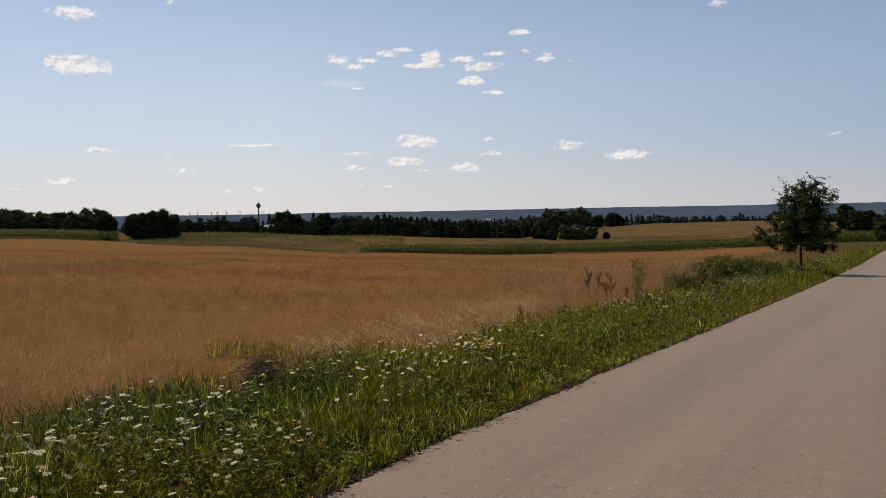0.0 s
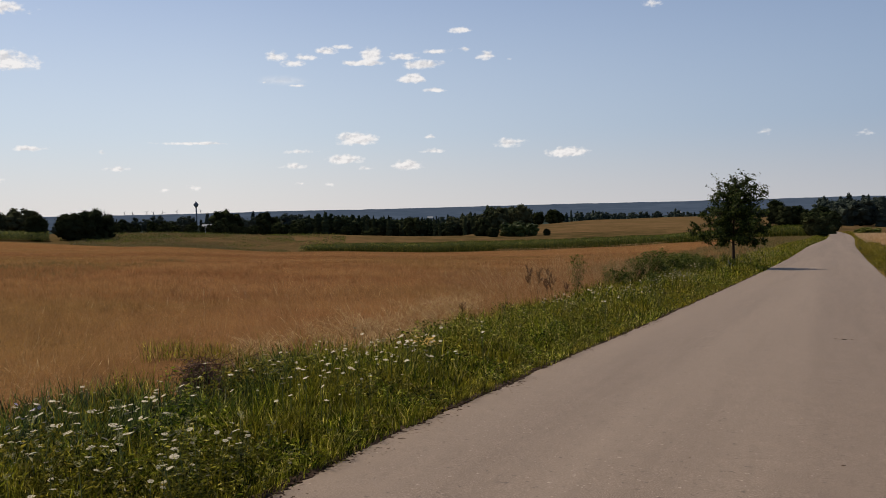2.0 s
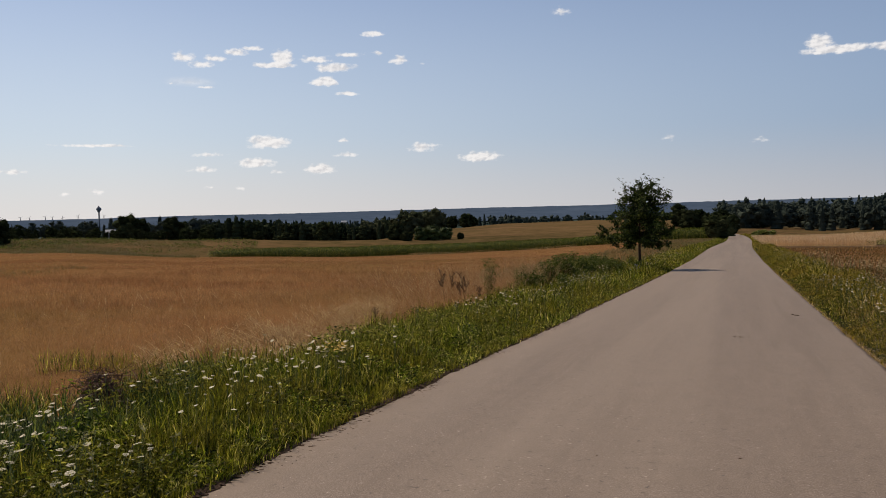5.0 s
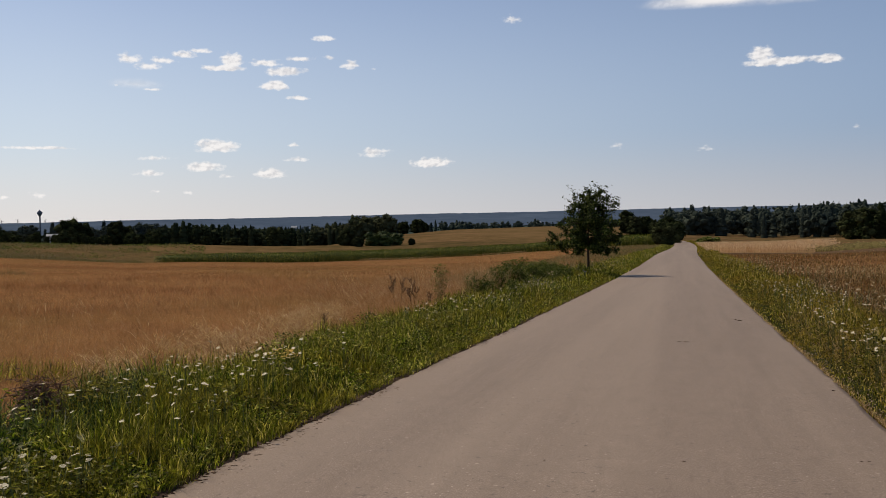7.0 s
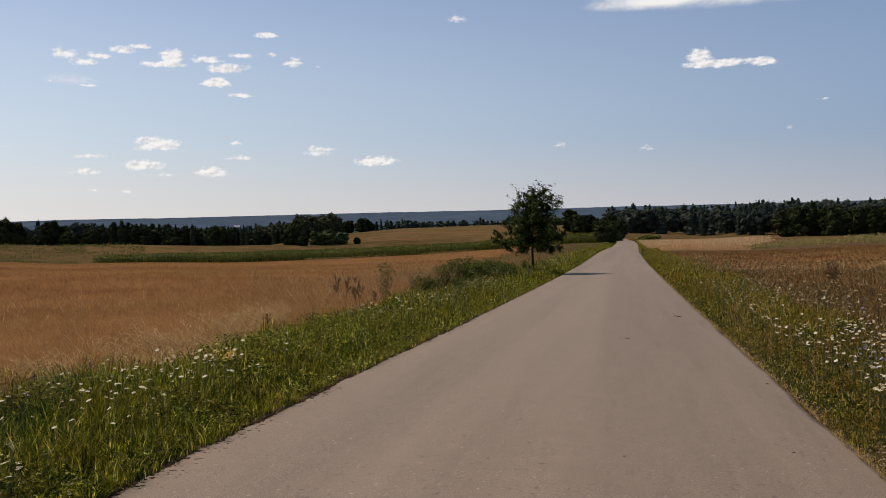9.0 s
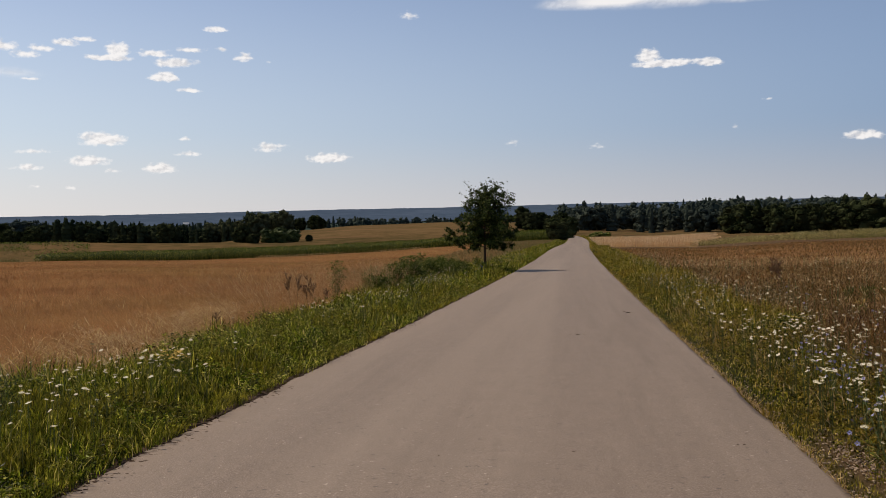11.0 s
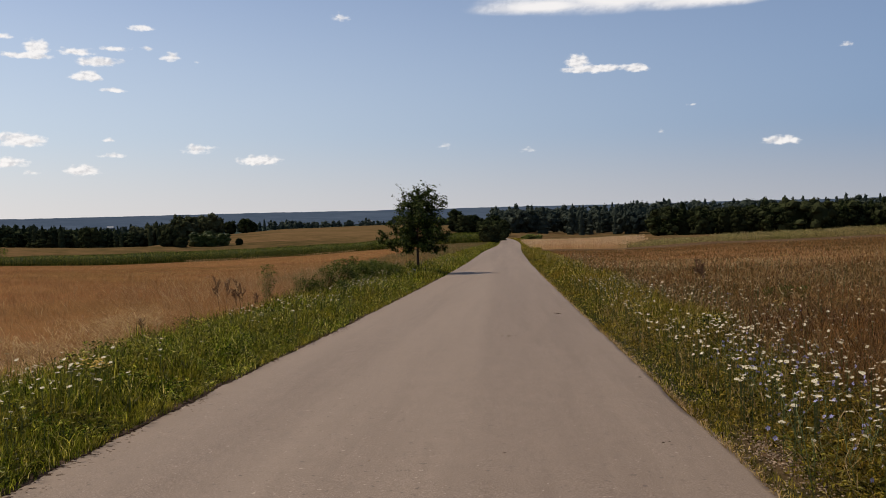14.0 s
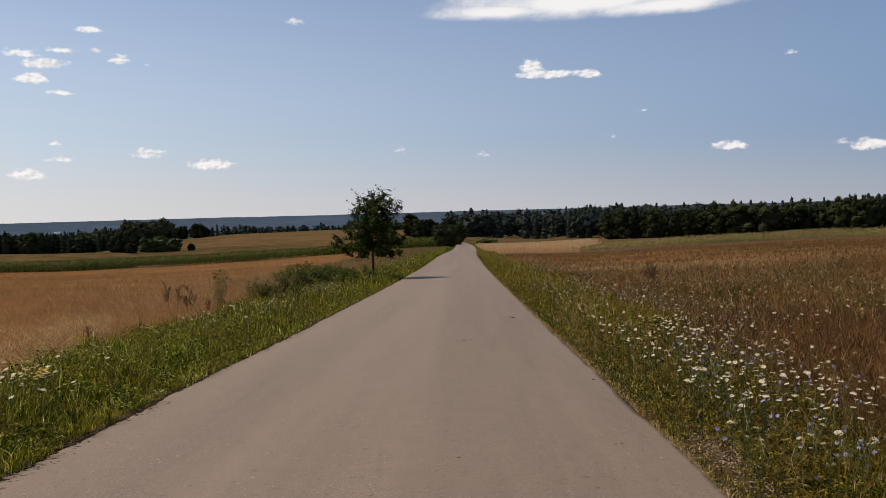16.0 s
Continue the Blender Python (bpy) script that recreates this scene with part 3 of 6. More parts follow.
def build_ground():
    az = np.unique(np.concatenate([np.linspace(-180, -72, 40), np.linspace(-72, 40, 330), np.linspace(40, 180, 50)]))[:-1]
    rad = np.concatenate([[0.6, 1.2], np.linspace(1.8, 14, 44), np.geomspace(14.4, 60, 44), np.geomspace(62, 700, 90), np.geomspace(730, 3300, 22)])
    A, Rr = np.meshgrid(np.radians(az), rad)
    x, y = Rr * np.sin(A), Rr * np.cos(A)
    z = land(x, y)
    # the bed of the road lies under the asphalt
    z = z - 0.06 * (1 - smooth01(2.18, 2.33, np.abs(x + 0.748))) * (np.abs(y) < 330)
    nr, na = x.shape
    v = np.stack([x, y, z], -1).reshape(-1, 3)
    i = np.arange(nr - 1)[:, None] * na + np.arange(na)[None]
    k = np.arange(nr - 1)[:, None] * na + (np.arange(na)[None] + 1) % na
    quads = np.stack([i, k, k + na, i + na], -1).reshape(-1, 4)
    t = np.concatenate([quads[:, [0, 2, 1]], quads[:, [0, 3, 2]]])
    v = np.vstack([v, [[0, 0, -0.06]]])
    c = len(v) - 1
    t = np.vstack([t, np.stack([np.full(na, c), (np.arange(na) + 1) % na, np.arange(na)], -1)[:, [0, 2, 1]]])
    me = mesh_of("ground", v, t, GROUND, True)
    w = cover_weights(v[:, 0], v[:, 1])
    one = np.ones(len(v))
    for name, cols in (("cover", (w[0], w[1], w[2], one)), ("cover_far", (w[3], w[4], 0 * one, one))):
        a = me.color_attributes.new(name, "FLOAT_COLOR", "POINT")
        a.data.foreach_set("color", np.stack(cols, -1).astype(np.float32).ravel())
    me.flip_normals() if me.polygons[0].normal.z < 0 else None
    tagged(new("ground", me), "fields, verges and meadow falling gently into a wooded valley", "ground", kind="structure")


def build_ridge():
    az = np.linspace(-100, 60, 500)
    rad = np.array([2950, 3100, 3300, 3500, 3700, 3900, 4050, 4150, 4300, 4600, 4850])
    A, Rr = np.meshgrid(np.radians(az), rad)
    x, y = Rr * np.sin(A), Rr * np.cos(A)
    z = land(x, y) + 4 + 9 * smooth01(3300, 4100, Rr) * (0.35 * lumps(np.degrees(A), 0 * A, 9, 4) + 0.25 * lumps(np.degrees(A), 0 * A, 2.5, 6)) + 1.6 * lumps(x, y, 25, 7)
    nr, na = x.shape
    v = np.stack([x, y, z], -1).reshape(-1, 3)
    i = (np.arange(nr - 1)[:, None] * na + np.arange(na - 1)[None]).reshape(-1)
    t = np.concatenate([np.stack([i, i + 1, i + 1 + na], -1), np.stack([i, i + 1 + na, i + na], -1)])[:, ::-1]
    tagged(new("backdrop", mesh_of("backdrop", v, t, RIDGE, True)), "long wooded ridge along the horizon, coloured blue for distance haze", "ridge", kind="structure")


def build_road():
    y = np.concatenate([np.linspace(-40, 0, 21)[:-1], np.linspace(0, 40, 321), np.geomspace(40.5, 400, 120)])
    bend = road_bend(y)
    jagL = 0.035 * lumps(y, 0 * y, 0.35, 1) + 0.02 * lumps(y, 0 * y, 1.3, 2)
    jagR = 0.03 * lumps(y, 0 * y, 0.4, 3) + 0.02 * lumps(y, 0 * y, 1.5, 4)
    cols = np.array([0, 0.0, 0.06, 0.5, 1.0, 1.6, 2.2, 2.8, 3.4, 3.95, 4.44, 4.505, 4.505])
    lift = np.array([-0.08, 0.004, 0.012, 0.02, 0.026, 0.032, 0.034, 0.032, 0.027, 0.02, 0.012, 0.004, -0.08])
    f = cols / 4.505
    x = ROAD_L + cols[None] + bend[:, None] + (1 - f)[None] ** 6 * jagL[:, None] + f[None] ** 6 * jagR[:, None]
    z = road_height(y)[:, None] + lift[None]
    v = np.stack([x, np.repeat(y[:, None], len(cols), 1), z], -1).reshape(-1, 3)
    na, nr = len(cols), len(y)
    i = (np.arange(nr - 1)[:, None] * na + np.arange(na - 1)[None]).reshape(-1)
    t = np.concatenate([np.stack([i, i + 1, i + 1 + na], -1), np.stack([i, i + 1 + na, i + na], -1)])
    tagged(new("road", mesh_of("road", v, t, ASPHALT, True)), "narrow pale asphalt lane running straight downhill between fields", "road", kind="structure")


build_ground()
build_ridge()
build_road()

# ---- trees ----
def leaf_cards(centres, size, spread=0.6, up=0.25, facing=None, loose=0.55):
    """A bent, pointed leaf at every centre, turned at random or roughly to face a given way."""
    n = len(centres)
    if facing is None:
        a = rng.normal(size=(n, 3)); a[:, 2] *= 0.6
        a /= np.linalg.norm(a, axis=1)[:, None]
        b = rng.normal(size=(n, 3)) + [0, 0, up]
        b -= (b * a).sum(1)[:, None] * a
        b /= np.linalg.norm(b, axis=1)[:, None]
        c = np.cross(a, b)
    else:
        c = facing + rng.normal(size=(n, 3)) * loose
        c /= np.linalg.norm(c, axis=1)[:, None] + 1e-9
        a = np.cross(c, rng.normal(size=(n, 3)))
        a /= np.linalg.norm(a, axis=1)[:, None] + 1e-9
        b = np.cross(c, a)
    s = (size * rng.uniform(0.65, 1.35, n))[:, None]
    p0, p2 = centres - a * s * 0.5, centres + a * s * 0.5 - c * s * 0.12
    p1, p3 = centres + b * s * spread * 0.5 + c * s * 0.1, centres - b * s * spread * 0.5 + c * s * 0.1
    v = np.stack([p0, p1, p2, p3], 1).reshape(-1, 3)
    i = np.arange(n)[:, None] * 4
    return v, np.concatenate([i + [0, 1, 2], i + [0, 2, 3]])


def blob_points(n, centre, radii, shell=0.55):
    d = rng.normal(size=(n, 3)); d /= np.linalg.norm(d, axis=1)[:, None]
    return np.asarray(centre) + d * np.asarray(radii) * (shell + (1 - shell) * rng.random((n, 1)) ** 0.5)


def lobe_core(centre, radius, seed, detail=2):
    """Dense inner foliage: a lumpy ball of shade behind the leaves."""
    r = np.random.default_rng(seed)
    bm = bmesh.new()
    bmesh.ops.create_icosphere(bm, subdivisions=detail, radius=1.0)
    p = np.array([q.co for q in bm.verts])
    t = np.array([[q.index for q in f.verts] for f in bm.faces])
    bm.free()
    p = p * (1 + 0.16 * r.normal(size=(len(p), 1)))
    return p * radius + centre, t


def lumpy_crown(height, width, low, lobes, cards, leaf, seed, detail=2):
    """A dense crown of many lumps of foliage, rough with leaves, standing at the origin."""
    r = np.random.default_rng(seed)
    pieces, pts, ways = [], [], []
    pieces.append(lobe_core(np.array([0, 0, height * (0.5 + 0.3 * low)]), np.array([0.27 * width, 0.27 * width, 0.33 * height * (1 - 0.5 * low)]), seed * 31, detail))
    for k in range(lobes):
        h = low + (0.88 - low) * (k + 0.5) / lobes
        env = np.sin(np.pi * np.clip((h - low * 0.5 + 0.12) / (1.16 - low * 0.5), 0, 1)) ** 0.7
        a = k * 2.399 + r.uniform(-0.5, 0.5)
        d = env * width * 0.5 * r.uniform(0.35, 0.78)
        rr = width * r.uniform(0.13, 0.22) * (0.7 + 0.4 * env)
        mid = np.array([d * np.cos(a), d * np.sin(a), h * height])
        size = np.array([rr, rr, min(rr * r.uniform(0.75, 1.0), 0.2 * height)])
        pieces.append(lobe_core(mid, size * 0.76, seed * 57 + k, detail))
        n = max(1, cards // lobes)
        way = r.normal(size=(n, 3)); way[:, 2] = np.abs(way[:, 2]) * 0.9 - 0.25
        way /= np.linalg.norm(way, axis=1)[:, None]
        pts.append(mid + way * size * r.uniform(0.76, 1.12, (n, 1))); ways.append(way)
    pts, ways = np.concatenate(pts), np.concatenate(ways)
    keep = pts[:, 2] > 0.02 * height
    pieces.append(leaf_cards(pts[keep], leaf, 0.8, 0.2, ways[keep], 0.6))
    wood = tube([(0, 0, -0.3), (0.02, 0, height * 0.3), (0.05, 0.03, height * 0.6), (0, 0.05, height * 0.85)], np.array([0.03, 0.024, 0.014, 0.004]) * height, 6)
    return merge(pieces), wood


def filled_cone(height, width, leaves, leaf, seed):
    """A conifer: a ragged tiered core with needled sprays on it."""
    (v, t), wood = conifer_arrays(height, width, leaves, leaf, seed)
    r = np.random.default_rng(seed + 300)
    rings = np.linspace(0.0, 0.93, 13)
    radius = (1.02 - rings) ** 0.55 * 0.36 * (0.82 + 0.3 * (np.arange(13) % 2)) * r.uniform(0.85, 1.12, 13) + 0.006
    core = tube([(r.normal(0, 0.012), r.normal(0, 0.012), h * height) for h in rings], radius * width, 8)
    core[0][:-2] *= 1 + r.normal(size=(len(core[0]) - 2, 1)) * [0.12, 0.12, 0.012]
    return merge([(v, t), core]), wood


def conifer_arrays(height, width, leaves, leaf, seed=1):
    r = np.random.default_rng(seed)
    h = 1 - r.random(leaves) ** 0.55 * 0.95
    tier = 0.85 + 0.2 * np.sin(h * 50)
    a = r.uniform(0, 2 * np.pi, leaves)
    d = (1 - h) ** 0.6 * width * 0.5 * tier * r.uniform(0.7, 1.12, leaves) + 0.004
    pts = np.stack([d * np.cos(a), d * np.sin(a), h * height - 0.12 * d], -1)
    wood = [tube([(0, 0, -0.3), (0, 0, height * 0.5), (0, 0, height * 0.98)], np.array([0.016, 0.011, 0.002]) * height, 5)]
    way = np.stack([np.cos(a), np.sin(a), 0.45 + 0 * a], -1)
    return leaf_cards(pts, leaf, 0.6, 0.0, way, 0.38), merge(wood)


def plant_tree(name, arrays, mat, x, y, label, category="tree", group="", turn=0.0, scale=1.0, sink=0.0):
    root = new(name)
    crown, wood = arrays
    part("trunk", mesh_of("trunk", *wood, BARK, True), root)
    part("crown", mesh_of("crown", *crown, mat), root)
    root.matrix_world = pose(x, y, float(land(x, y)) - sink, 0, 0, turn) @ Matrix.Scale(scale, 4)
    tagged(root, label, category, group)
    return root


def roadside_tree(x, y):
    """Young tree with a clear stem, a full crown and loose shoots at its top."""
    r = np.random.default_rng(21)
    limbs, twigs = [], []
    stem = np.array([(0, 0, -0.2), (0.01, 0, 0.6), (0.0, 0.02, 1.3), (0.03, 0.0, 2.2), (0.02, 0.05, 3.2), (0.12, 0.03, 4.1)])
    limbs.append(tube(stem, [0.085, 0.068, 0.06, 0.045, 0.025, 0.008], 8))
    ends = []
    for k in range(40):
        h = 1.25 + 2.7 * (k / 39) ** 0.95
        base = np.array([np.interp(h, stem[:, 2], stem[:, 0]), np.interp(h, stem[:, 2], stem[:, 1]), h])
        a = k * 2.399 + r.uniform(-0.4, 0.4)
        reach = np.interp(h, [1.4, 1.8, 2.25, 2.9, 3.5, 3.95], [1.5, 1.95, 1.75, 1.25, 0.95, 0.7]) * r.uniform(0.55, 1.15)
        rise = np.interp(h, [1.1, 2.0, 3.2, 3.9], [0.05, 0.25, 0.75, 0.95]) * reach + r.uniform(-0.1, 0.15)
        tip = base + np.array([np.cos(a) * reach, np.sin(a) * reach, rise])
        mid = base * 0.5 + tip * 0.5 + np.array([0, 0, 0.16]) + r.normal(size=3) * 0.06
        limbs.append(tube([base, mid, tip], [0.022, 0.014, 0.004], 5))
        for s in np.linspace(0.35, 1.0, 6):
            p = base * (1 - s) ** 2 + 2 * mid * s * (1 - s) + tip * s * s
            for _ in range(2):
                q = p + r.normal(size=3) * 0.24 + [0, 0, 0.05]
                twigs.append(tube([p, (p + q) / 2 + r.normal(size=3) * 0.03, q], [0.006, 0.005, 0.002], 3))
                ends.append((p, q))
    # loose shoots that stand out of the crown
    for tip in ((-0.75, 0.1, 4.55), (-0.3, 0.2, 4.35), (0.2, -0.1, 4.45), (0.55, 0.1, 4.55), (1.05, 0.0, 4.3), (1.55, 0.05, 4.25), (1.5, 0, 3.95), (0.85, 0.1, 4.05), (-1.0, 0, 3.8), (-2.15, 0.1, 2.05), (-2.0, -0.1, 2.3), (-1.6, 0, 1.65), (1.65, 0.1, 2.3), (-1.55, 0.1, 2.9)):
        tip = np.array(tip)
        p = tip * np.array([0.45, 0.45, 0.72])
        limbs.append(tube([p, (p + tip) / 2 + [0, 0, 0.05], tip], [0.012, 0.008, 0.003], 4))
        for s in np.linspace(0.45, 1, 5):
            q = p * (1 - s) + tip * s
            ends.append((q, q + r.normal(size=3) * 0.08))
    sprays = [(p, q, int(26 * np.interp(q[2], [1.0, 2.6, 3.4, 4.4], [1.9, 1.9, 1.2, 0.8]) * r.choice([0.4, 1.0, 1.25]))) for p, q in ends]
    pts = np.concatenate([p + (q - p) * r.uniform(0.2, 1.15, (n, 1)) + r.normal(size=(n, 3)) * 0.07 for p, q, n in sprays])
    root = new("roadside_tree")
    part("trunk", mesh_of("trunk", *limbs[0], BARK, True), root)
    for limb in limbs[1:]:
        part("limb", mesh_of("limb", *limb, BARK, True), root)
    tagged(part("fine_twigs", mesh_of("fine_twigs", *merge(twigs), BARK), root), kind="stuff")
    part("crown", mesh_of("crown", *leaf_cards(pts, 0.115, 0.62, 0.2, (pts - [0, 0, 2.3]) / 1.6, 0.75), LEAF), root)
    root.matrix_world = pose(x, y, float(land(x, y)), 0, 0, 0) @ Matrix.Diagonal((0.96, 0.96, 0.90, 1.0))
    tagged(root, "young broadleaf tree with thin trunk and loose crown in the verge", "tree")


def polar(az, r):
    return r * math.sin(radians(az)), r * math.cos(radians(az))


roadside_tree(-4.55, 40.5)

BROAD = [lumpy_crown(1.0, w, 0.08, 16, 400, 0.061, k, 1) for k, w in enumerate((0.8, 0.9, 0.7, 1.0, 0.62))]
CONE = [filled_cone(1.0, w, 250, 0.055, k) for k, w in enumerate((0.36, 0.42, 0.34, 0.46, 0.38))]
BROAD_FAR = [lumpy_crown(1.0, w, 0.06, 8, 90, 0.065, k + 9, 1) for k, w in enumerate((0.9, 0.8, 1.0, 0.7, 0.95))]
CONE_FAR = [filled_cone(1.0, 0.44, 50, 0.065, k + 9) for k in range(5)]


def wood_arrays(spots):
    """Many trees as one pair of arrays for crowns and one for trunks. spots: x, y, height, width factor, conifer."""
    cv, ct, n = [], [], 0
    for k, (x, y, h, w, cone) in enumerate(spots):
        far = math.hypot(x, y) > 800
        (v, t), _ = ((CONE_FAR if far else CONE) if cone else (BROAD_FAR if far else BROAD))[k % 5]
        a = rng.uniform(0, 6.28)
        c, s = math.cos(a) * h * w, math.sin(a) * h * w
        z = float(land(x, y))
        p = np.stack([v[:, 0] * c - v[:, 1] * s + x, v[:, 0] * s + v[:, 1] * c + y, v[:, 2] * h + z - 0.03 * h], -1)
        cv.append(p); ct.append(t + n); n += len(p)
    return np.concatenate(cv), np.concatenate(ct)


def wood_band(az0, az1, r0, r1, count, height, cone_share, seed, jitter=0.25):
    r = np.random.default_rng(seed)
    spots = []
    for k in range(count):
        az, d = r.uniform(az0, az1), r.uniform(r0, r1)
        x, y = polar(az, d)
        cone = r.random() < cone_share
        spots.append((x, y, height * (1 + 0.14 * float(lumps(az, 0.0, 1.7, seed))) * r.uniform(1 - jitter, 1 + jitter * 0.7) * (1.08 if cone else 0.95), r.uniform(0.8, 1.25), cone))
    return spots


def wood_stuff(name, spots, label, mat):
    v, t = wood_arrays(spots)
    tagged(new(name, mesh_of(name, v, t, mat)), label, "woodland", kind="stuff")


# woods in the valley
wood_stuff("mixed_wood", wood_band(-36.5, -23.5, 395, 450, 190, 9.0, 0.58, 1, 0.15), "dark mixed wood beyond the corn", PINE)
wood_stuff("tall_wood", wood_band(-25.5, -20.0, 400, 450, 46, 10.8, 0.12, 11, 0.2), "taller broadleaf wood beyond the corn", PALE_WOODS)
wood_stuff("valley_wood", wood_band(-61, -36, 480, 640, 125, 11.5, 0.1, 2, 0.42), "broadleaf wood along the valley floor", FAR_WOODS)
wood_stuff("field_wood", wood_band(-62, -53, 270, 320, 60, 8.2, 0.0, 12, 0.22), "olive broadleaf wood behind the corn", PALE_WOODS)
wood_stuff("thicket", wood_band(-48.5, -36, 275, 350, 70, 4.2, 0.0, 13, 0.45), "scattered shrubs and low trees on rough ground", WOODS)
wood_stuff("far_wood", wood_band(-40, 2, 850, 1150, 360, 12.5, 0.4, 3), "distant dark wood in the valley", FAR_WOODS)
wood_stuff("forest_edge", wood_band(10, 42, 430, 490, 185, 16.7, 0.12, 4, 0.14), "tall dark forest edge behind the meadow", WOODS)
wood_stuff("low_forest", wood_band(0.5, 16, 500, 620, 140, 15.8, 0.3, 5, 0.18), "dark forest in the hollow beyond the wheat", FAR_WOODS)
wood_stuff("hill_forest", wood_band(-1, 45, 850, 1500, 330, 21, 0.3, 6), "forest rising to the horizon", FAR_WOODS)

# single trees and bushes: azimuth, distance, height, width, lowest leaves, leaves
DARK_TREES = ((-52.9, 212, 6.3, 5.2), (-50.9, 218, 6.9, 7.4), (-49.7, 224, 7.6, 8.0), (-48.9, 228, 6.6, 7.0), (-41.4, 330, 10.0, 9.5), (-40.6, 338, 9.0, 8.0), (-38.6, 335, 10.2, 7.0), (-37.9, 340, 8.0, 6.0),
              (-28.3, 300, 7.4, 9.0), (-19.4, 430, 7.0, 8.0), (-18.4, 425, 7.6, 9.0), (-17.9, 440, 6.0, 6.0))
for k, (az, d, h, w) in enumerate(DARK_TREES):
    plant_tree("field_tree", lumpy_crown(h, w, 0.06, 30, 2600, 0.34, 40 + k), WOODS, *polar(az, d), "dark round broadleaf tree at the edge of a field", group="field trees", sink=0.2)
COPSE = ((-3.7, 385, 11.0, 9.5), (-3.1, 380, 9.0, 9.0), (-2.4, 388, 9.4, 8.5), (-1.7, 380, 8.8, 9.0), (-0.9, 390, 11.0, 7.5), (-0.3, 395, 9.0, 7.0))
for k, (az, d, h, w) in enumerate(COPSE):
    plant_tree("copse_tree", lumpy_crown(h, w, 0.05, 26, 1900, 0.48, 60 + k), WOODS, *polar(az, d), "dark tree in a small copse beside the lane", group="copse trees", sink=0.3)
BUSHES = ((-32.8, 290, 3.2, 4.4, "shrub"), (-31.0, 300, 3.0, 7.0, "shrub"), (-23.3, 256, 5.6, 6.5, "shrub"), (-22.6, 250, 3.0, 4.5, "shrub"), (-21.6, 258, 4.6, 6.0, "hedge_bush"), (-20.7, 258, 4.8, 6.5, "hedge_bush"),
          (-19.9, 262, 4.2, 5.5, "hedge_bush"), (-18.8, 262, 2.3, 2.6, "shrub"))
for k, (az, d, h, w, kind) in enumerate(BUSHES):
    plant_tree(kind, lumpy_crown(h, w, 0.02, 24, 1900, 0.28, 80 + k), HEDGE if kind == "hedge_bush" else WOODS, *polar(az, d), "dense green bush standing behind the corn", "bush", "bushes behind the corn", sink=0.2)
plant_tree("roadside_bush", lumpy_crown(4.7, 6.2, 0.02, 34, 4200, 0.22, 90), WOODS, -4.3, 192, "large dense green bush hanging over the lane", "bush", "bushes by the lane", sink=0.2)
plant_tree("roadside_bush", lumpy_crown(6.2, 7.0, 0.02, 30, 3600, 0.3, 91), WOODS, -3.0, 236, "large dark bush hanging over the lane", "bush", "bushes by the lane", sink=0.3)
plant_tree("roadside_bush", lumpy_crown(6.6, 7.0, 0.02, 30, 3600, 0.32, 92), WOODS, -7.0, 262, "tall dark bush beside the lane", "bush", "bushes by the lane", sink=0.3)
for x, y, h, w in ((4.6, 226, 1.5, 3.6), (6.2, 238, 1.9, 4.6), (8.6, 250, 1.7, 5.0)):
    plant_tree("verge_bush", lumpy_crown(h, w, 0.0, 14, 900, 0.2, int(y)), WEED, x, y, "low green bush on the verge of the lane", "bush", "low verge bushes", sink=0.2)

# ---- corn ----
def corn_plants(x, y, h):
    """Stalk, arching leaves and tassel for each place, as one pair of arrays."""
    n = len(x)
    z = land(x, y)
    base = np.stack([x, y, z], -1)
    vs, ts, count = [], [], 0

    def put(v, t):
        nonlocal count
        k = v.shape[1]
        vs.append(v.reshape(-1, 3))
        ts.append((np.arange(n)[:, None, None] * k + np.asarray(t)[None]).reshape(-1, 3) + count)
        count += n * k

    up = np.zeros((n, 3)); up[:, 2] = h
    side = np.zeros((n, 3)); side[:, 0] = 0.035
    put(np.stack([base - side, base + side, base + up], 1), [(0, 1, 2)])
    for k in range(8):
        a = rng.uniform(0, 2 * np.pi, n)
        f = 0.15 + 0.1 * k + rng.uniform(-0.03, 0.03, n)
        d = np.stack([np.cos(a), np.sin(a), 0 * a], -1)
        w = np.stack([-np.sin(a), np.cos(a), 0 * a], -1) * rng.uniform(0.045, 0.075, n)[:, None]
        ln = rng.uniform(0.5, 0.85, n)[:, None]
        p = base + up * f[:, None]
        m = p + d * ln * 0.5 + np.array([0, 0, 0.28])
        e = p + d * ln + np.array([0, 0, 1]) * rng.uniform(-0.25, 0.15, n)[:, None]
        put(np.stack([p, m - w, m + w, e], 1), [(0, 1, 2), (1, 3, 2)])
    t = base + up
    put(np.stack([t - side * 2 - up * 0.05, t + side * 2 - up * 0.05, t + up * 0.1], 1), [(0, 1, 2)])
    return np.concatenate(vs), np.concatenate(ts)


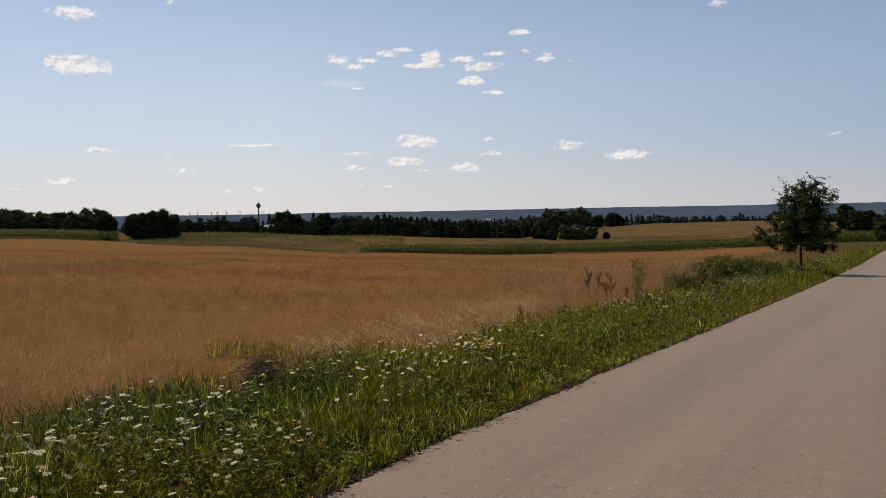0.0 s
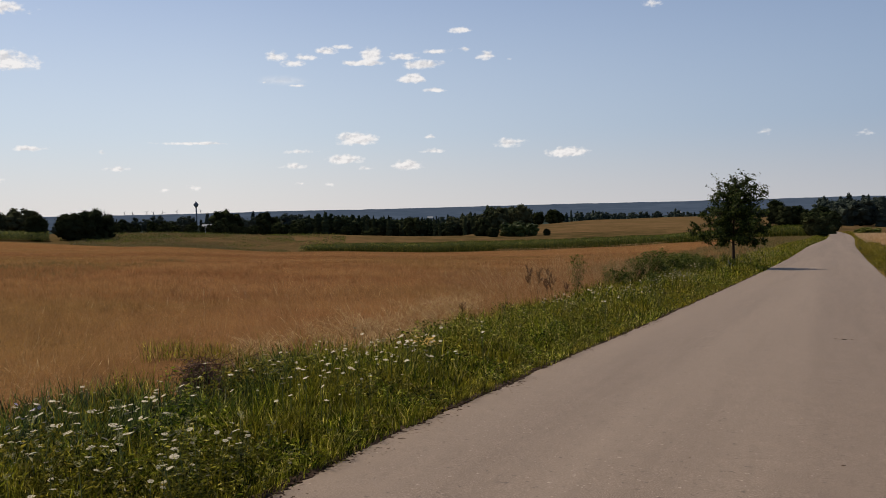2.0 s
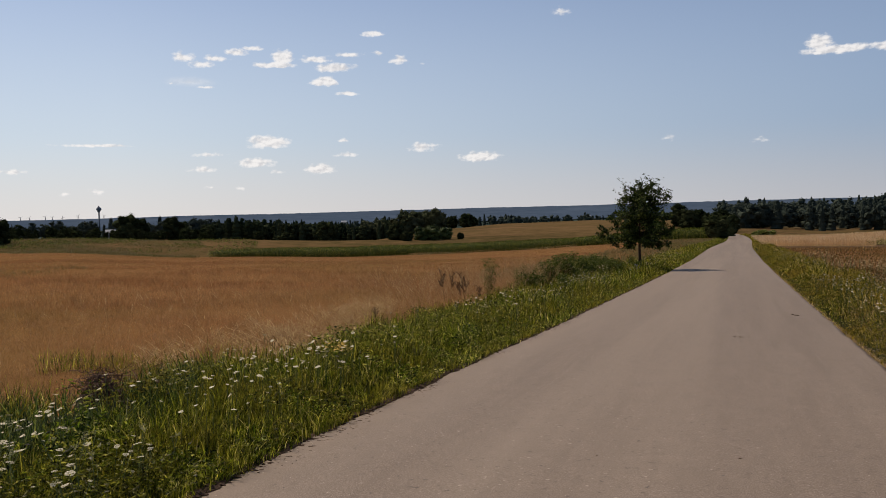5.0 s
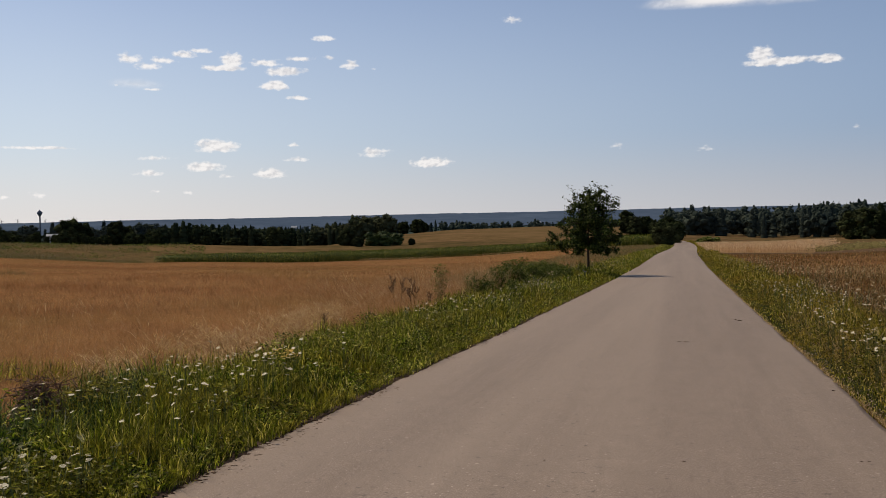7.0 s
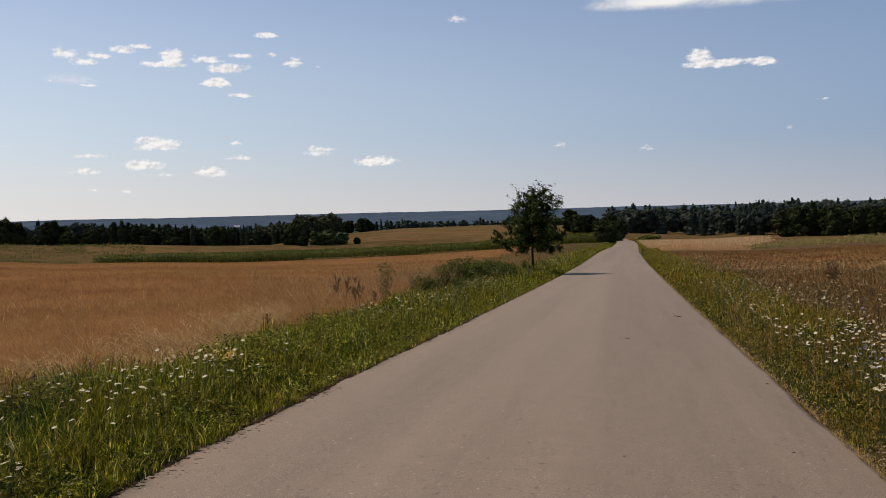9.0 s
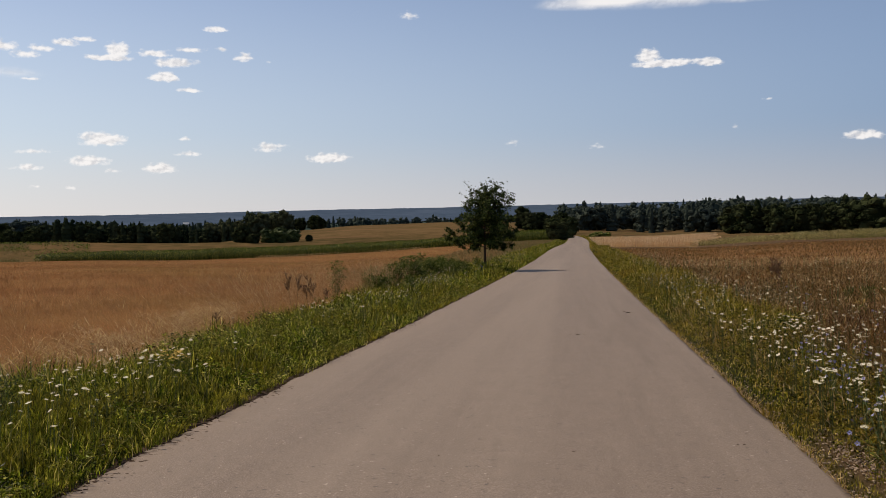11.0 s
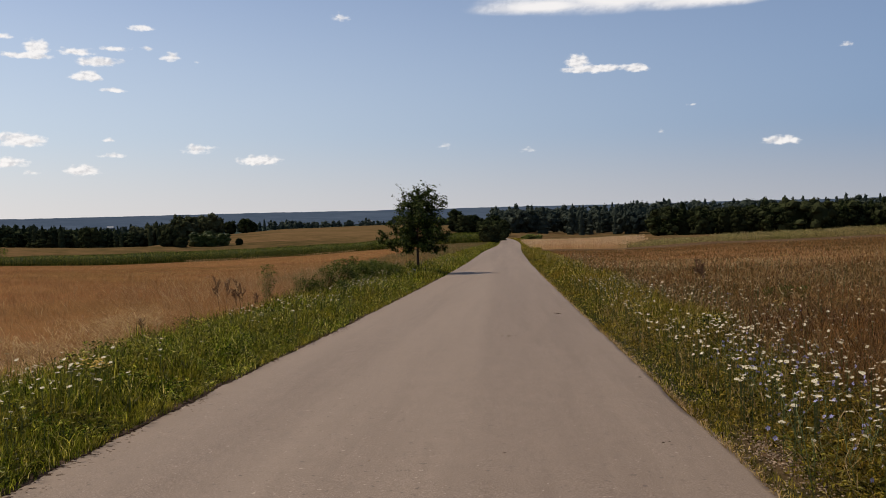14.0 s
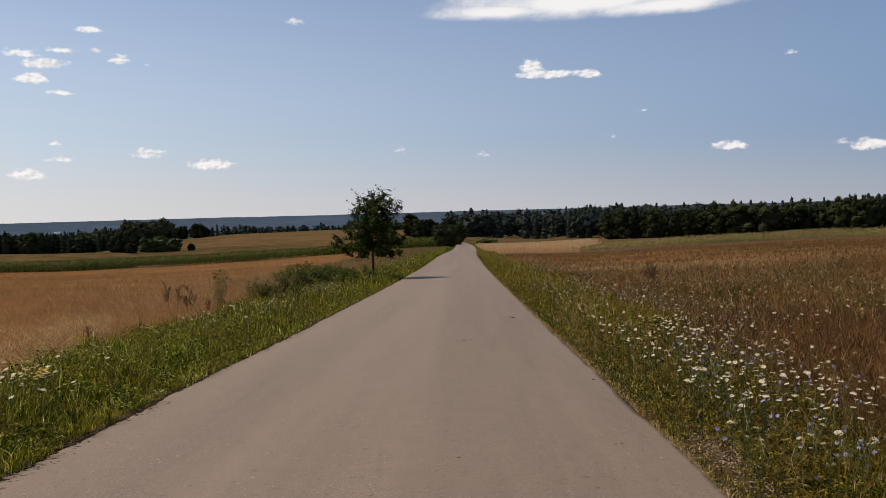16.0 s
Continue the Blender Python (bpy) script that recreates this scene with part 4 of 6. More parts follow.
def build_corn():
    xs, ys = [], []
    for row in range(22):
        step = 0.28 if row < 6 else 0.7
        x = np.arange(-113 + row * 0.4, -4.6, step)
        x = x + rng.normal(0, 0.05, len(x))
        y = corn_line(x) + row * (0.75 if row < 6 else 1.15) + 0.12 * rng.normal(size=len(x))
        xs.append(x); ys.append(y)
    x, y = np.concatenate(xs), np.concatenate(ys)
    h = 2.15 * (0.9 + 0.1 * lumps(x, y, 6, 3)) * np.interp(x, [-114, -100, -85, -22, -14, -5], [0.7, 0.85, 1, 1, 1.2, 1.2]) * rng.uniform(0.88, 1.08, len(x))
    v, t = corn_plants(x, y, h)
    tagged(new("corn", mesh_of("corn", v, t, CORN)), "tall green corn in a long strip along the field", "corn", kind="stuff")
    az = np.repeat(np.arange(-64, -52.2, 0.075), 14)
    r = 206 + np.tile(np.arange(14) * 1.0, len(az) // 14) + rng.normal(0, 0.15, len(az))
    x, y = r * np.sin(np.radians(az)), r * np.cos(np.radians(az))
    v, t = corn_plants(x, y, rng.uniform(1.8, 2.3, len(az)))
    tagged(new("corn", mesh_of("corn", v, t, CORN)), "bright green corn before a dark wood", "corn", kind="stuff")


build_corn()


# ---- grass ----
def blade_arrays(x, y, h, w, lean, towards=None, z=None, ear=0.0):
    """Bent blades of three triangles; with an ear, a thin stalk under a slim head."""
    n = len(x)
    z = land(x, y) if z is None else z
    a = rng.uniform(0, 2 * np.pi, n)
    b = rng.uniform(0, 2 * np.pi, n) if towards is None else towards
    base = np.stack([x, y, z - 0.02], -1)
    s = np.stack([np.cos(a), np.sin(a), 0 * a], -1) * (w * 0.5)[:, None]
    d = np.stack([np.cos(b), np.sin(b), 0 * b], -1) * (lean * h)[:, None]
    up = np.zeros((n, 3)); up[:, 2] = h * np.sqrt(np.clip(1 - 0.75 * lean ** 2, 0.05, 1))
    mid, tip = base + d * 0.3 + up * 0.58, base + d + up
    i = np.arange(n)[:, None]
    if ear:
        p, q = base + d * (0.85 - ear) + up * (1 - ear), tip
        m = (p + q) / 2
        k = s * 1.1
        v = np.stack([base - s * 0.5, base + s * 0.5, p, m - k, m + k, q], 1).reshape(-1, 3)
        return v, np.concatenate([i * 6 + t for t in ([0, 1, 2], [2, 4, 3], [3, 4, 5])])
    v = np.stack([base - s, base + s, mid - s * 0.8, mid + s * 0.8, tip], 1).reshape(-1, 3)
    return v, np.concatenate([i * 5 + t for t in ([0, 1, 3], [0, 3, 2], [2, 3, 4])])


def thin_stalks(x, y, h, w, lean):
    """Single slivers, for stalks too far off to show their bend."""
    n = len(x)
    a, b = rng.uniform(0, 2 * np.pi, n), rng.uniform(0, 2 * np.pi, n)
    base = np.stack([x, y, land(x, y) - 0.02], -1)
    s = np.stack([np.cos(a), np.sin(a), 0 * a], -1) * (w * 0.5)[:, None]
    tip = base + np.stack([np.cos(b) * lean * h, np.sin(b) * lean * h, h * np.sqrt(np.clip(1 - 0.75 * lean ** 2, 0.05, 1))], -1)
    v = np.stack([base - s, base + s, tip], 1).reshape(-1, 3)
    return v, np.arange(3 * n).reshape(-1, 3)


def scatter(x0, x1, y0, y1, density):
    n = max(1, int((x1 - x0) * (y1 - y0) * density))
    return rng.uniform(x0, x1, n), rng.uniform(y0, y1, n)


def scatter_ring(az0, az1, r0, r1, density):
    n = int(radians(az1 - az0) / 2 * (r1 ** 2 - r0 ** 2) * density)
    a, r = np.radians(rng.uniform(az0, az1, n)), np.sqrt(rng.uniform(r0 ** 2, r1 ** 2, n))
    return r * np.sin(a), r * np.cos(a)


def left_border(y):
    """Where the verge on the left gives way to the field."""
    return -4.78 - 0.28 * (1 - smooth01(5, 9, y)) - 0.45 * (1 - smooth01(4.4, 6.2, y)) - 0.45 * smooth01(7.5, 11, y) - 1.0 * smooth01(17, 25, y) * (1 - smooth01(42, 60, y)) + 0.17 * lumps(y, 0 * y, 2.3, 5) - 0.012 * np.clip(y - 10, 0, 60)


def right_border(y):
    """Where the verge on the right gives way to the meadow."""
    return 2.35 + np.clip(0.05 * y, 0, 1.5) + 0.3 * lumps(y, 0 * y, 2.0, 6)


def stuff(name, arrays, mat, label, category="grass"):
    v, t = arrays
    return tagged(new(name, mesh_of(name, v, t, mat)), label, category, kind="stuff")


def verge_blades(left):
    pieces = []
    for y0, y1, dens, wide, tall in ((-9, 0.8, 520, 2.4, 1.0), (0.8, 7, 2700, 1.1, 1.0), (7, 14, 1050, 1.55, 1.0), (14, 30, 420, 2.7, 1.0), (30, 80, 120, 5.0, 1.0), (80, 330, 18, 9, 1.0)):
        x, y = scatter(-7.5, -2.97, y0, y1, dens) if left else scatter(1.48, 5.2, y0, y1, dens * (1.5 if y0 >= 7 else 1.0))
        edge = left_border(y) if left else right_border(y)
        depth = (x - edge) if left else (edge - x)
        keep = depth > rng.normal(0, 0.16, len(x))
        if y0 >= 80:
            x = x + road_bend(y)
            depth = (x - edge - road_bend(y)) if left else (edge + road_bend(y) - x)
            keep = (depth > 0) & (x - road_bend(y) > -6.6) & (x - road_bend(y) < 4.0)
        x, y = x[keep], y[keep]
        near_road = np.clip((ROAD_L - x) if left else (x - ROAD_R), 0, 3)
        h = ((0.12 + 0.25 * smooth01(0.02, 0.8, near_road)) if left else (0.06 + 0.32 * smooth01(0.2, 1.0, near_road))) * rng.uniform(0.55, 1.15, len(x)) * (1 + 0.3 * lumps(x, y, 0.9, 9) + 0.38 * lumps(x, y, 0.2, 61)) * tall
        sparse = 0.6 if left else 0.68
        keep = rng.random(len(x)) < sparse + (1 - sparse) * smooth01(0, 0.35 if left else 0.6, near_road) + 0.25 * lumps(x, y, 0.5, 4) + 0.45 * lumps(x, y, 0.16, 62)
        keep &= np.hypot(x + 4.88, y - 5.1) > 0.44
        if left:
            keep &= ~((x < -4.2 + 0.3 * lumps(x, y, 0.6, 25)) & (y < 4.6)) | (rng.random(len(x)) < 0.3)
        else:
            keep &= (np.hypot((x - 1.8) / 0.2, (y - 5.4) / 0.8) > 1) | (rng.random(len(x)) < 0.25)
        x, y, h = x[keep], y[keep], h[keep]
        pieces.append(blade_arrays(x, y, h, 0.006 * wide * rng.uniform(0.7, 1.5, len(x)), rng.uniform(0.05, 0.75, len(x))))
    return merge(pieces)


def verge_leaves(left):
    """Small broad leaves of herbs and clover between the blades."""
    pts = []
    for y0, y1, dens in ((0.8, 7, 3600 if left else 2800), (7, 14, 2100), (14, 30, 480)):
        x, y = scatter(-5.6, -3.02, y0, y1, dens) if left else scatter(1.55, 4.2, y0, y1, dens)
        keep = (x > left_border(y) + 0.3 + 0.25 * lumps(x, y, 0.5, 24)) if left else (x < right_border(y)) & (x > 1.6 + 0.3 * rng.random(len(x)))
        keep &= (np.hypot(x + 4.88, y - 5.1) > 0.46) & ~((x < -4.25 + 0.3 * lumps(x, y, 0.6, 25)) & (y < 4.6))
        keep &= lumps(x, y, 0.55, 21) + 0.4 * lumps(x, y, 0.2, 22) > -0.25
        x, y = x[keep], y[keep]
        side = np.clip((ROAD_L - x) if left else (x - ROAD_R), 0, 1)
        z = land(x, y) + rng.uniform(0.03, 1.0, len(x)) ** 0.7 * (0.06 + 0.30 * side) * (1 + 0.4 * lumps(x, y, 0.7, 23))
        pts.append(np.stack([x, y, z], -1))
    pts = np.concatenate(pts)
    return leaf_cards(pts, 0.038, 0.34, 1.2)


def field_weeds():
    """Green weeds that have come up in the ripe field."""
    x, y = scatter(-8.0, -4.9, 5.6, 8.6, 620)
    keep = np.hypot((x + 6.4) / 0.95, (y - 7.05) / 0.42) < 1 + 0.45 * lumps(x, y, 0.4, 14)
    x, y = x[keep], y[keep]
    near = blade_arrays(x, y, rng.uniform(0.18, 0.32, len(x)), np.full(len(x), 0.006), rng.uniform(0.05, 0.6, len(x)))
    x, y = scatter_ring(-63, -36, 35, 52, 30)
    keep = lumps(x, y, 9, 15) + 0.5 * lumps(x, y, 2.5, 16) + 0.035 * (-48 - np.degrees(np.arctan2(x, y))) > 0.1
    x, y = x[keep], y[keep]
    far = thin_stalks(x, y, rng.uniform(0.16, 0.27, len(x)), np.full(len(x), 0.016), rng.uniform(0.3, 0.95, len(x)))
    return near, far


NEAR_WEEDS, FAR_WEEDS = field_weeds()
stuff("field_weeds", NEAR_WEEDS, GRASS, "green weeds growing through the ripe field", "weeds")
stuff("field_weeds", FAR_WEEDS, OLIVE, "faint olive weeds in a band across the field", "weeds")
stuff("verge_herbs", verge_leaves(True), HERB, "small leafy herbs and clover in the verge", "herbs")
stuff("verge_herbs", verge_leaves(False), HERB_DULL, "dull green herbs in the dry verge", "herbs")
stuff("verge_grass", verge_blades(True), GRASS, "lush green verge grass beside the asphalt")
stuff("verge_grass", verge_blades(False), GRASS_DRY, "green verge grass mixed with dry tufts")


def coarse_grass():
    """Broad cool-green blades in clumps along the outer side of the left verge."""
    x, y = scatter(-5.8, -4.1, 1.5, 6.4, 1700)
    keep = (lumps(x, y, 0.5, 65) + 0.5 * lumps(x, y, 0.2, 66) + 0.5 * (y < 4.6) > 0.12) & (np.hypot(x + 4.88, y - 5.1) > 0.42) & (x > left_border(y) - 0.12)
    x, y = x[keep], y[keep]
    return blade_arrays(x, y, rng.uniform(0.26, 0.5, len(x)), rng.uniform(0.007, 0.014, len(x)), rng.uniform(0.1, 0.8, len(x)))


stuff("coarse_grass", coarse_grass(), COARSE, "broad blue-green grass blades in clumps")


def stalk_field(bands, inside, height, width, lean, ear, wind=None):
    pieces = []
    for az0, az1, r0, r1, dens, wide in bands:
        x, y = scatter_ring(az0, az1, r0, r1, dens)
        keep = inside(x, y)
        x, y = x[keep], y[keep]
        h = height * rng.uniform(0.6, 1.12, len(x)) * (1 + 0.22 * lumps(x, y, 3.5, 11) + 0.12 * lumps(x, y, 0.8, 12))
        if r0 >= 40:
            h = h * 0.6
        elif r1 <= 10 and height > 0.4:
            h = h * 1.2
        if r0 >= 20:
            pieces.append(thin_stalks(x, y, h, width * wide * rng.uniform(0.7, 1.4, len(x)), rng.uniform(lean * 0.2, lean, len(x))))
            continue
        b = None if wind is None else rng.normal(wind, 0.8, len(x))
        pieces.append(blade_arrays(x, y, h, width * wide * rng.uniform(0.7, 1.4, len(x)), rng.uniform(lean * 0.2, lean, len(x)), b, ear=ear))
    return merge(pieces)


def in_grain(x, y):
    return (np.hypot(x + 4.97, y - 5.2) > 0.4) & (x < left_border(y) + rng.normal(0, 0.15, len(x))) & (y < corn_line(x) - 2.5) & (np.hypot(x, y) < field_end(x, y))


def in_meadow(x, y):
    return (x > right_border(y) + rng.normal(0, 0.25, len(x))) & (y < right_line(x) - 10 + 1.5 * lumps(x, y, 5, 75))


stuff("grain_field", stalk_field(((-130, -63, 4.6, 13, 50, 4.0), (-63, -20, 4.8, 10, 1250, 0.95), (-63, -10, 10, 20, 420, 1.5), (-63, -6, 20, 40, 170, 2.4), (-63, -4, 40, 85, 42, 5.5), (-62, -3, 85, 215, 4.5, 13)),
                                 in_grain, 0.27, 0.0030, 1.0, 0.24), GRAIN, "ripe reddish-brown grass and grain across a wide field", "field")
def rusty_growth():
    """Dense rust-brown seeding grass where the meadow comes nearest."""
    x, y = scatter(2.4, 6.5, 4.6, 11, 420)
    keep = (x > 2.75 + 0.06 * (y - 5) + 0.3 * lumps(x, y, 0.8, 77)) & (lumps(x, y, 1.1, 78) + 0.06 * (8 - y) > rng.normal(-0.1, 0.25, len(x)))
    x, y = x[keep], y[keep]
    return blade_arrays(x, y, rng.uniform(0.35, 0.72, len(x)), rng.uniform(0.003, 0.007, len(x)), rng.uniform(0.1, 0.8, len(x)), ear=0.35)


stuff("rusty_grass", rusty_growth(), RUST, "dense rust-brown grass gone to seed in the meadow")
stuff("dry_meadow", stalk_field(((33, 130, 2.4, 13, 50, 4.0), (8, 33, 3.5, 10, 1900, 0.78), (6, 33, 10, 20, 560, 1.35), (4, 33, 20, 40, 210, 2.5), (2, 32, 40, 125, 28, 7.0)),
                                in_meadow, 0.44, 0.0032, 1.05, 0.24), MEADOW, "dry brown meadow grass full of wild flowers", "meadow")


def build_straw():
    """Pale bent stalks along the edge of the field, standing and laid flat."""
    pieces = []
    # laid flat
    x, y = scatter(-9.2, -4.9, 6.6, 17, 800)
    keep = (np.hypot((x + 5.1 + 0.19 * (y - 5.5)) / 0.95, (y - 10.6) / 4.9) < 1 + 0.35 * lumps(x, y, 0.9, 3))
    keep &= lumps(x, y, 0.7, 51) > rng.normal(-0.25, 0.3, len(x))
    x, y = x[keep], y[keep]
    swirl = 0.2 + 1.3 * lumps(x, y, 0.8, 52) + np.pi * (rng.random(len(x)) < 0.45)
    pieces.append(blade_arrays(x, y, rng.uniform(0.10, 0.34, len(x)), rng.uniform(0.003, 0.008, len(x)), rng.uniform(0.98, 1.15, len(x)), swirl + rng.normal(0, 0.45, len(x)), z=land(x, y) + rng.uniform(0.02, 0.26, len(x)) * (1 + 0.7 * lumps(x, y, 0.6, 58))))
    # tall standing grass further on
    x, y = scatter(-9.5, -4.8, 11, 30, 420)
    keep = (np.hypot((x + 6.3) / 1.15, (y - 20.5) / 7.5) < 1 + 0.3 * lumps(x, y, 1.5, 8)) & (lumps(x, y, 0.8, 59) > rng.normal(-0.25, 0.3, len(x)))
    x, y = x[keep], y[keep]
    stuff("feathery_grass", blade_arrays(x, y, rng.uniform(0.5, 1.15, len(x)) * (0.85 + 0.4 * lumps(x, y, 0.8, 59)), rng.uniform(0.002, 0.0042, len(x)), rng.uniform(0.1, 0.9, len(x)), rng.normal(2.7, 1.1, len(x)), ear=0.3), FEATHER, "tall feathery brown grass at the field edge")
    # long pale stalks blown over at the field edge
    x, y = scatter(-10.5, -5.4, 8.5, 24, 5)
    pieces.append(blade_arrays(x, y, rng.uniform(0.6, 1.0, len(x)), rng.uniform(0.004, 0.007, len(x)), rng.uniform(0.55, 0.95, len(x)), rng.normal(2.8, 0.45, len(x)), ear=0.28))
    # a thin pale line of stubble before the corn
    x = rng.uniform(-62, -22, 2600)
    y = corn_line(x) - 5.0 + 1.5 * lumps(x, 0 * x, 9, 54) + rng.normal(0, 0.5, len(x))
    keep = lumps(x, 0 * x, 5, 57) > rng.normal(-0.1, 0.2, len(x))
    x, y = x[keep], y[keep]
    pieces.append(blade_arrays(x, y, rng.uniform(0.35, 0.55, len(x)), np.full(len(x), 0.05), rng.uniform(0.2, 0.8, len(x)), ear=0.3))
    # a dry tangle where the field meets the verge
    brown = []
    x, y = scatter(-8.2, -5.2, 2.8, 5.4, 260)
    keep = np.hypot((x + 6.5) / 1.1, (y - 4.0) / 0.7) < 1 + 0.3 * lumps(x, y, 0.6, 55)
    x, y = x[keep], y[keep]
    brown.append(blade_arrays(x, y, rng.uniform(0.25, 0.6, len(x)), rng.uniform(0.003, 0.005, len(x)), rng.uniform(0.3, 1.0, len(x)), rng.normal(0.2, 1.3, len(x)), ear=0.2))
    x, y = scatter(-7.4, -5.3, 2.6, 5.2, 16)
    pieces.append(blade_arrays(x, y, rng.uniform(0.4, 0.7, len(x)), rng.uniform(0.003, 0.0045, len(x)), rng.uniform(0.5, 1.0, len(x)), rng.normal(2.6, 0.7, len(x)), ear=0.2))
    # single stalks over the near field
    x, y = scatter(-8.0, -4.85, 1.6, 8.5, 34)
    brown.append(blade_arrays(x, y, rng.uniform(0.3, 0.6, len(x)), np.full(len(x), 0.0024), rng.uniform(0.15, 0.6, len(x)), rng.normal(0.3, 1.2, len(x)), ear=0.16))
    x, y = scatter_ring(-60, -8, 9, 30, 1.2)
    keep = x < -5
    x, y = x[keep], y[keep]
    pieces.append(blade_arrays(x, y, rng.uniform(0.5, 0.75, len(x)), np.full(len(x), 0.006), rng.uniform(0.1, 0.4, len(x)), rng.normal(0.3, 0.9, len(x)), ear=0.2))
    stuff("field_edge_grass", merge(brown), FEATHER, "tangled brown grass where the field meets the verge")
    # green tufts hanging over the edge of the asphalt on the left
    y = 2.2 + 30 * rng.random(9500) ** 1.7
    y = y[lumps(y, 0 * y, 0.3, 63) > rng.normal(0.0, 0.25, len(y))]
    x = ROAD_L - 0.05 + rng.normal(0, 0.035, len(y))
    stuff("edge_tufts", blade_arrays(x, y, 0.07 + 0.25 * rng.random(len(y)) ** 2, np.full(len(y), 0.005), rng.uniform(0.3, 1.0, len(y)), rng.normal(0, 0.9, len(y)), z=road_height(y)), GRASS, "grass tufts hanging over the edge of the asphalt")
    # the dry fringe of the asphalt on the right
    y = 3 + 37 * rng.random(3600) ** 1.6
    x = ROAD_R - 0.01 + np.abs(rng.normal(0, 0.014, len(y)))
    pieces.append(blade_arrays(x, y, rng.uniform(0.03, 0.09, len(y)), np.full(len(y), 0.006), rng.uniform(0.8, 1.1, len(y)), z=road_height(y) + 0.015))
    # dry tufts in the right verge and meadow
    x, y = scatter(1.6, 3.6, 3.5, 16, 160)
    pieces.append(blade_arrays(x, y, rng.uniform(0.15, 0.5, len(x)), np.full(len(x), 0.0032), rng.uniform(0.2, 0.8, len(x)), ear=0.25))
    x, y = scatter_ring(8, 33, 4.5, 9, 90)
    keep = x > right_border(y)
    x, y = x[keep], y[keep]
    pieces.append(blade_arrays(x, y, rng.uniform(0.4, 0.65, len(x)), np.full(len(x), 0.0034), rng.uniform(0.2, 0.8, len(x)), ear=0.25))
    x, y = scatter_ring(8, 33, 9, 45, 18)
    keep = x > 3
    x, y = x[keep], y[keep]
    pieces.append(blade_arrays(x, y, rng.uniform(0.4, 0.62, len(x)), np.full(len(x), 0.007), rng.uniform(0.2, 0.7, len(x)), ear=0.3))
    stuff("straw_grass", merge(pieces), STRAW, "pale dry stalks, bent and laid along the field edge")
    # duller growth on the margin of the field towards the corn
    y = 30 + 150 * rng.random(15000) ** 1.2
    x = -5.6 - (2.5 + 0.055 * y) * rng.random(len(y)) ** 1.3 + road_bend(y)
    keep = (y < corn_line(x) - 1) & (lumps(x, y, 3.0, 79) > rng.normal(-0.45, 0.3, len(x)))
    x, y = x[keep], y[keep]
    stuff("field_margin", blade_arrays(x, y, rng.uniform(0.22, 0.5, len(x)), 0.012 + 0.0005 * y, rng.uniform(0.1, 0.8, len(x)), ear=0.3), OLIVE, "dull olive weeds on the margin of the field", "weeds")


build_straw()


def build_wheat():
    """Standing ripe wheat and the weedy strip behind the meadow on the right."""
    x = rng.uniform(2.8, 30, 26000)
    y = right_line(x) + 1.5 + 80 * rng.random(len(x)) ** 1.6
    keep = np.degrees(np.arctan2(x, y)) < 8.6 + 1.2 * lumps(x, y, 4, 9)
    x, y = x[keep], y[keep]
    stuff("wheat", blade_arrays(x, y, rng.uniform(0.7, 0.95, len(x)), np.full(len(x), 0.07), rng.uniform(0.05, 0.4, len(x)), ear=0.35), WHEAT, "ripe pale wheat standing beside the lane", "wheat")
    for share, mat, label in ((4200, STRIP, "yellow-green weeds and pale grass before the forest"), (3000, OLIVE, "rough brown weeds before the forest")):
        x = rng.uniform(11, 75, share * 3)
        y = right_line(x) + 3.0 + 13 * rng.random(len(x)) ** 1.3
        az = np.degrees(np.arctan2(x, y))
        keep = (az > 7.6 + 1.2 * lumps(x, y, 4, 9)) & (az < 34) & (rng.random(len(x)) < 0.75 + 0.5 * lumps(x, y, 3.5, 72))
        x, y = x[keep], y[keep]
        tall = 0.55 + 0.35 * smooth01(8, 20, np.degrees(np.arctan2(x, y))) + 0.3 * lumps(x, y, 6, 5) + 0.25 * lumps(x, y, 1.8, 6)
        z = land(x, y) + rng.random(len(x)) * tall
        stuff("weed_strip", merge([leaf_cards(np.stack([x, y, z], -1), 0.24, 0.45, 0.8), blade_arrays(x, y, tall * rng.uniform(0.7, 1.25, len(x)), np.full(len(x), 0.035), rng.uniform(0.05, 0.5, len(x)), ear=0.3)]), mat, label, "weeds")
    x, y = scatter_ring(-51, -25, 170, 265, 3.6)
    keep = (y > corn_line(x) + 26) & (np.hypot(x, y) > field_end(x, y)) | (np.degrees(np.arctan2(x, y)) < -36 + 4 * lumps(x, y, 12, 71) + rng.normal(0, 1.2, len(x))) & (np.hypot(x, y) > field_end(x, y))
    x, y = x[keep], y[keep]
    stuff("bank_grass", blade_arrays(x, y, rng.uniform(0.15, 0.5, len(x)) * (1 + 0.8 * lumps(x, y, 9, 5)), np.full(len(x), 0.14), rng.uniform(0.3, 0.9, len(x))), OLIVE, "rough olive grass and weeds on a low bank", "weeds")
    x, y = scatter_ring(-51.5, -33, 205, 262, 2.2)
    keep = lumps(x, y, 9, 73) + 0.6 * lumps(x, y, 3, 74) > rng.normal(0.05, 0.2, len(x))
    x, y = x[keep], y[keep]
    z = land(x, y) + rng.random(len(x)) * (0.5 + 0.3 * lumps(x, y, 2.5, 76))
    stuff("crest_weeds", leaf_cards(np.stack([x, y, z], -1), 0.42, 0.6, 0.4), WEED, "yellow-green weeds along the crest of the bank", "weeds")


build_wheat()

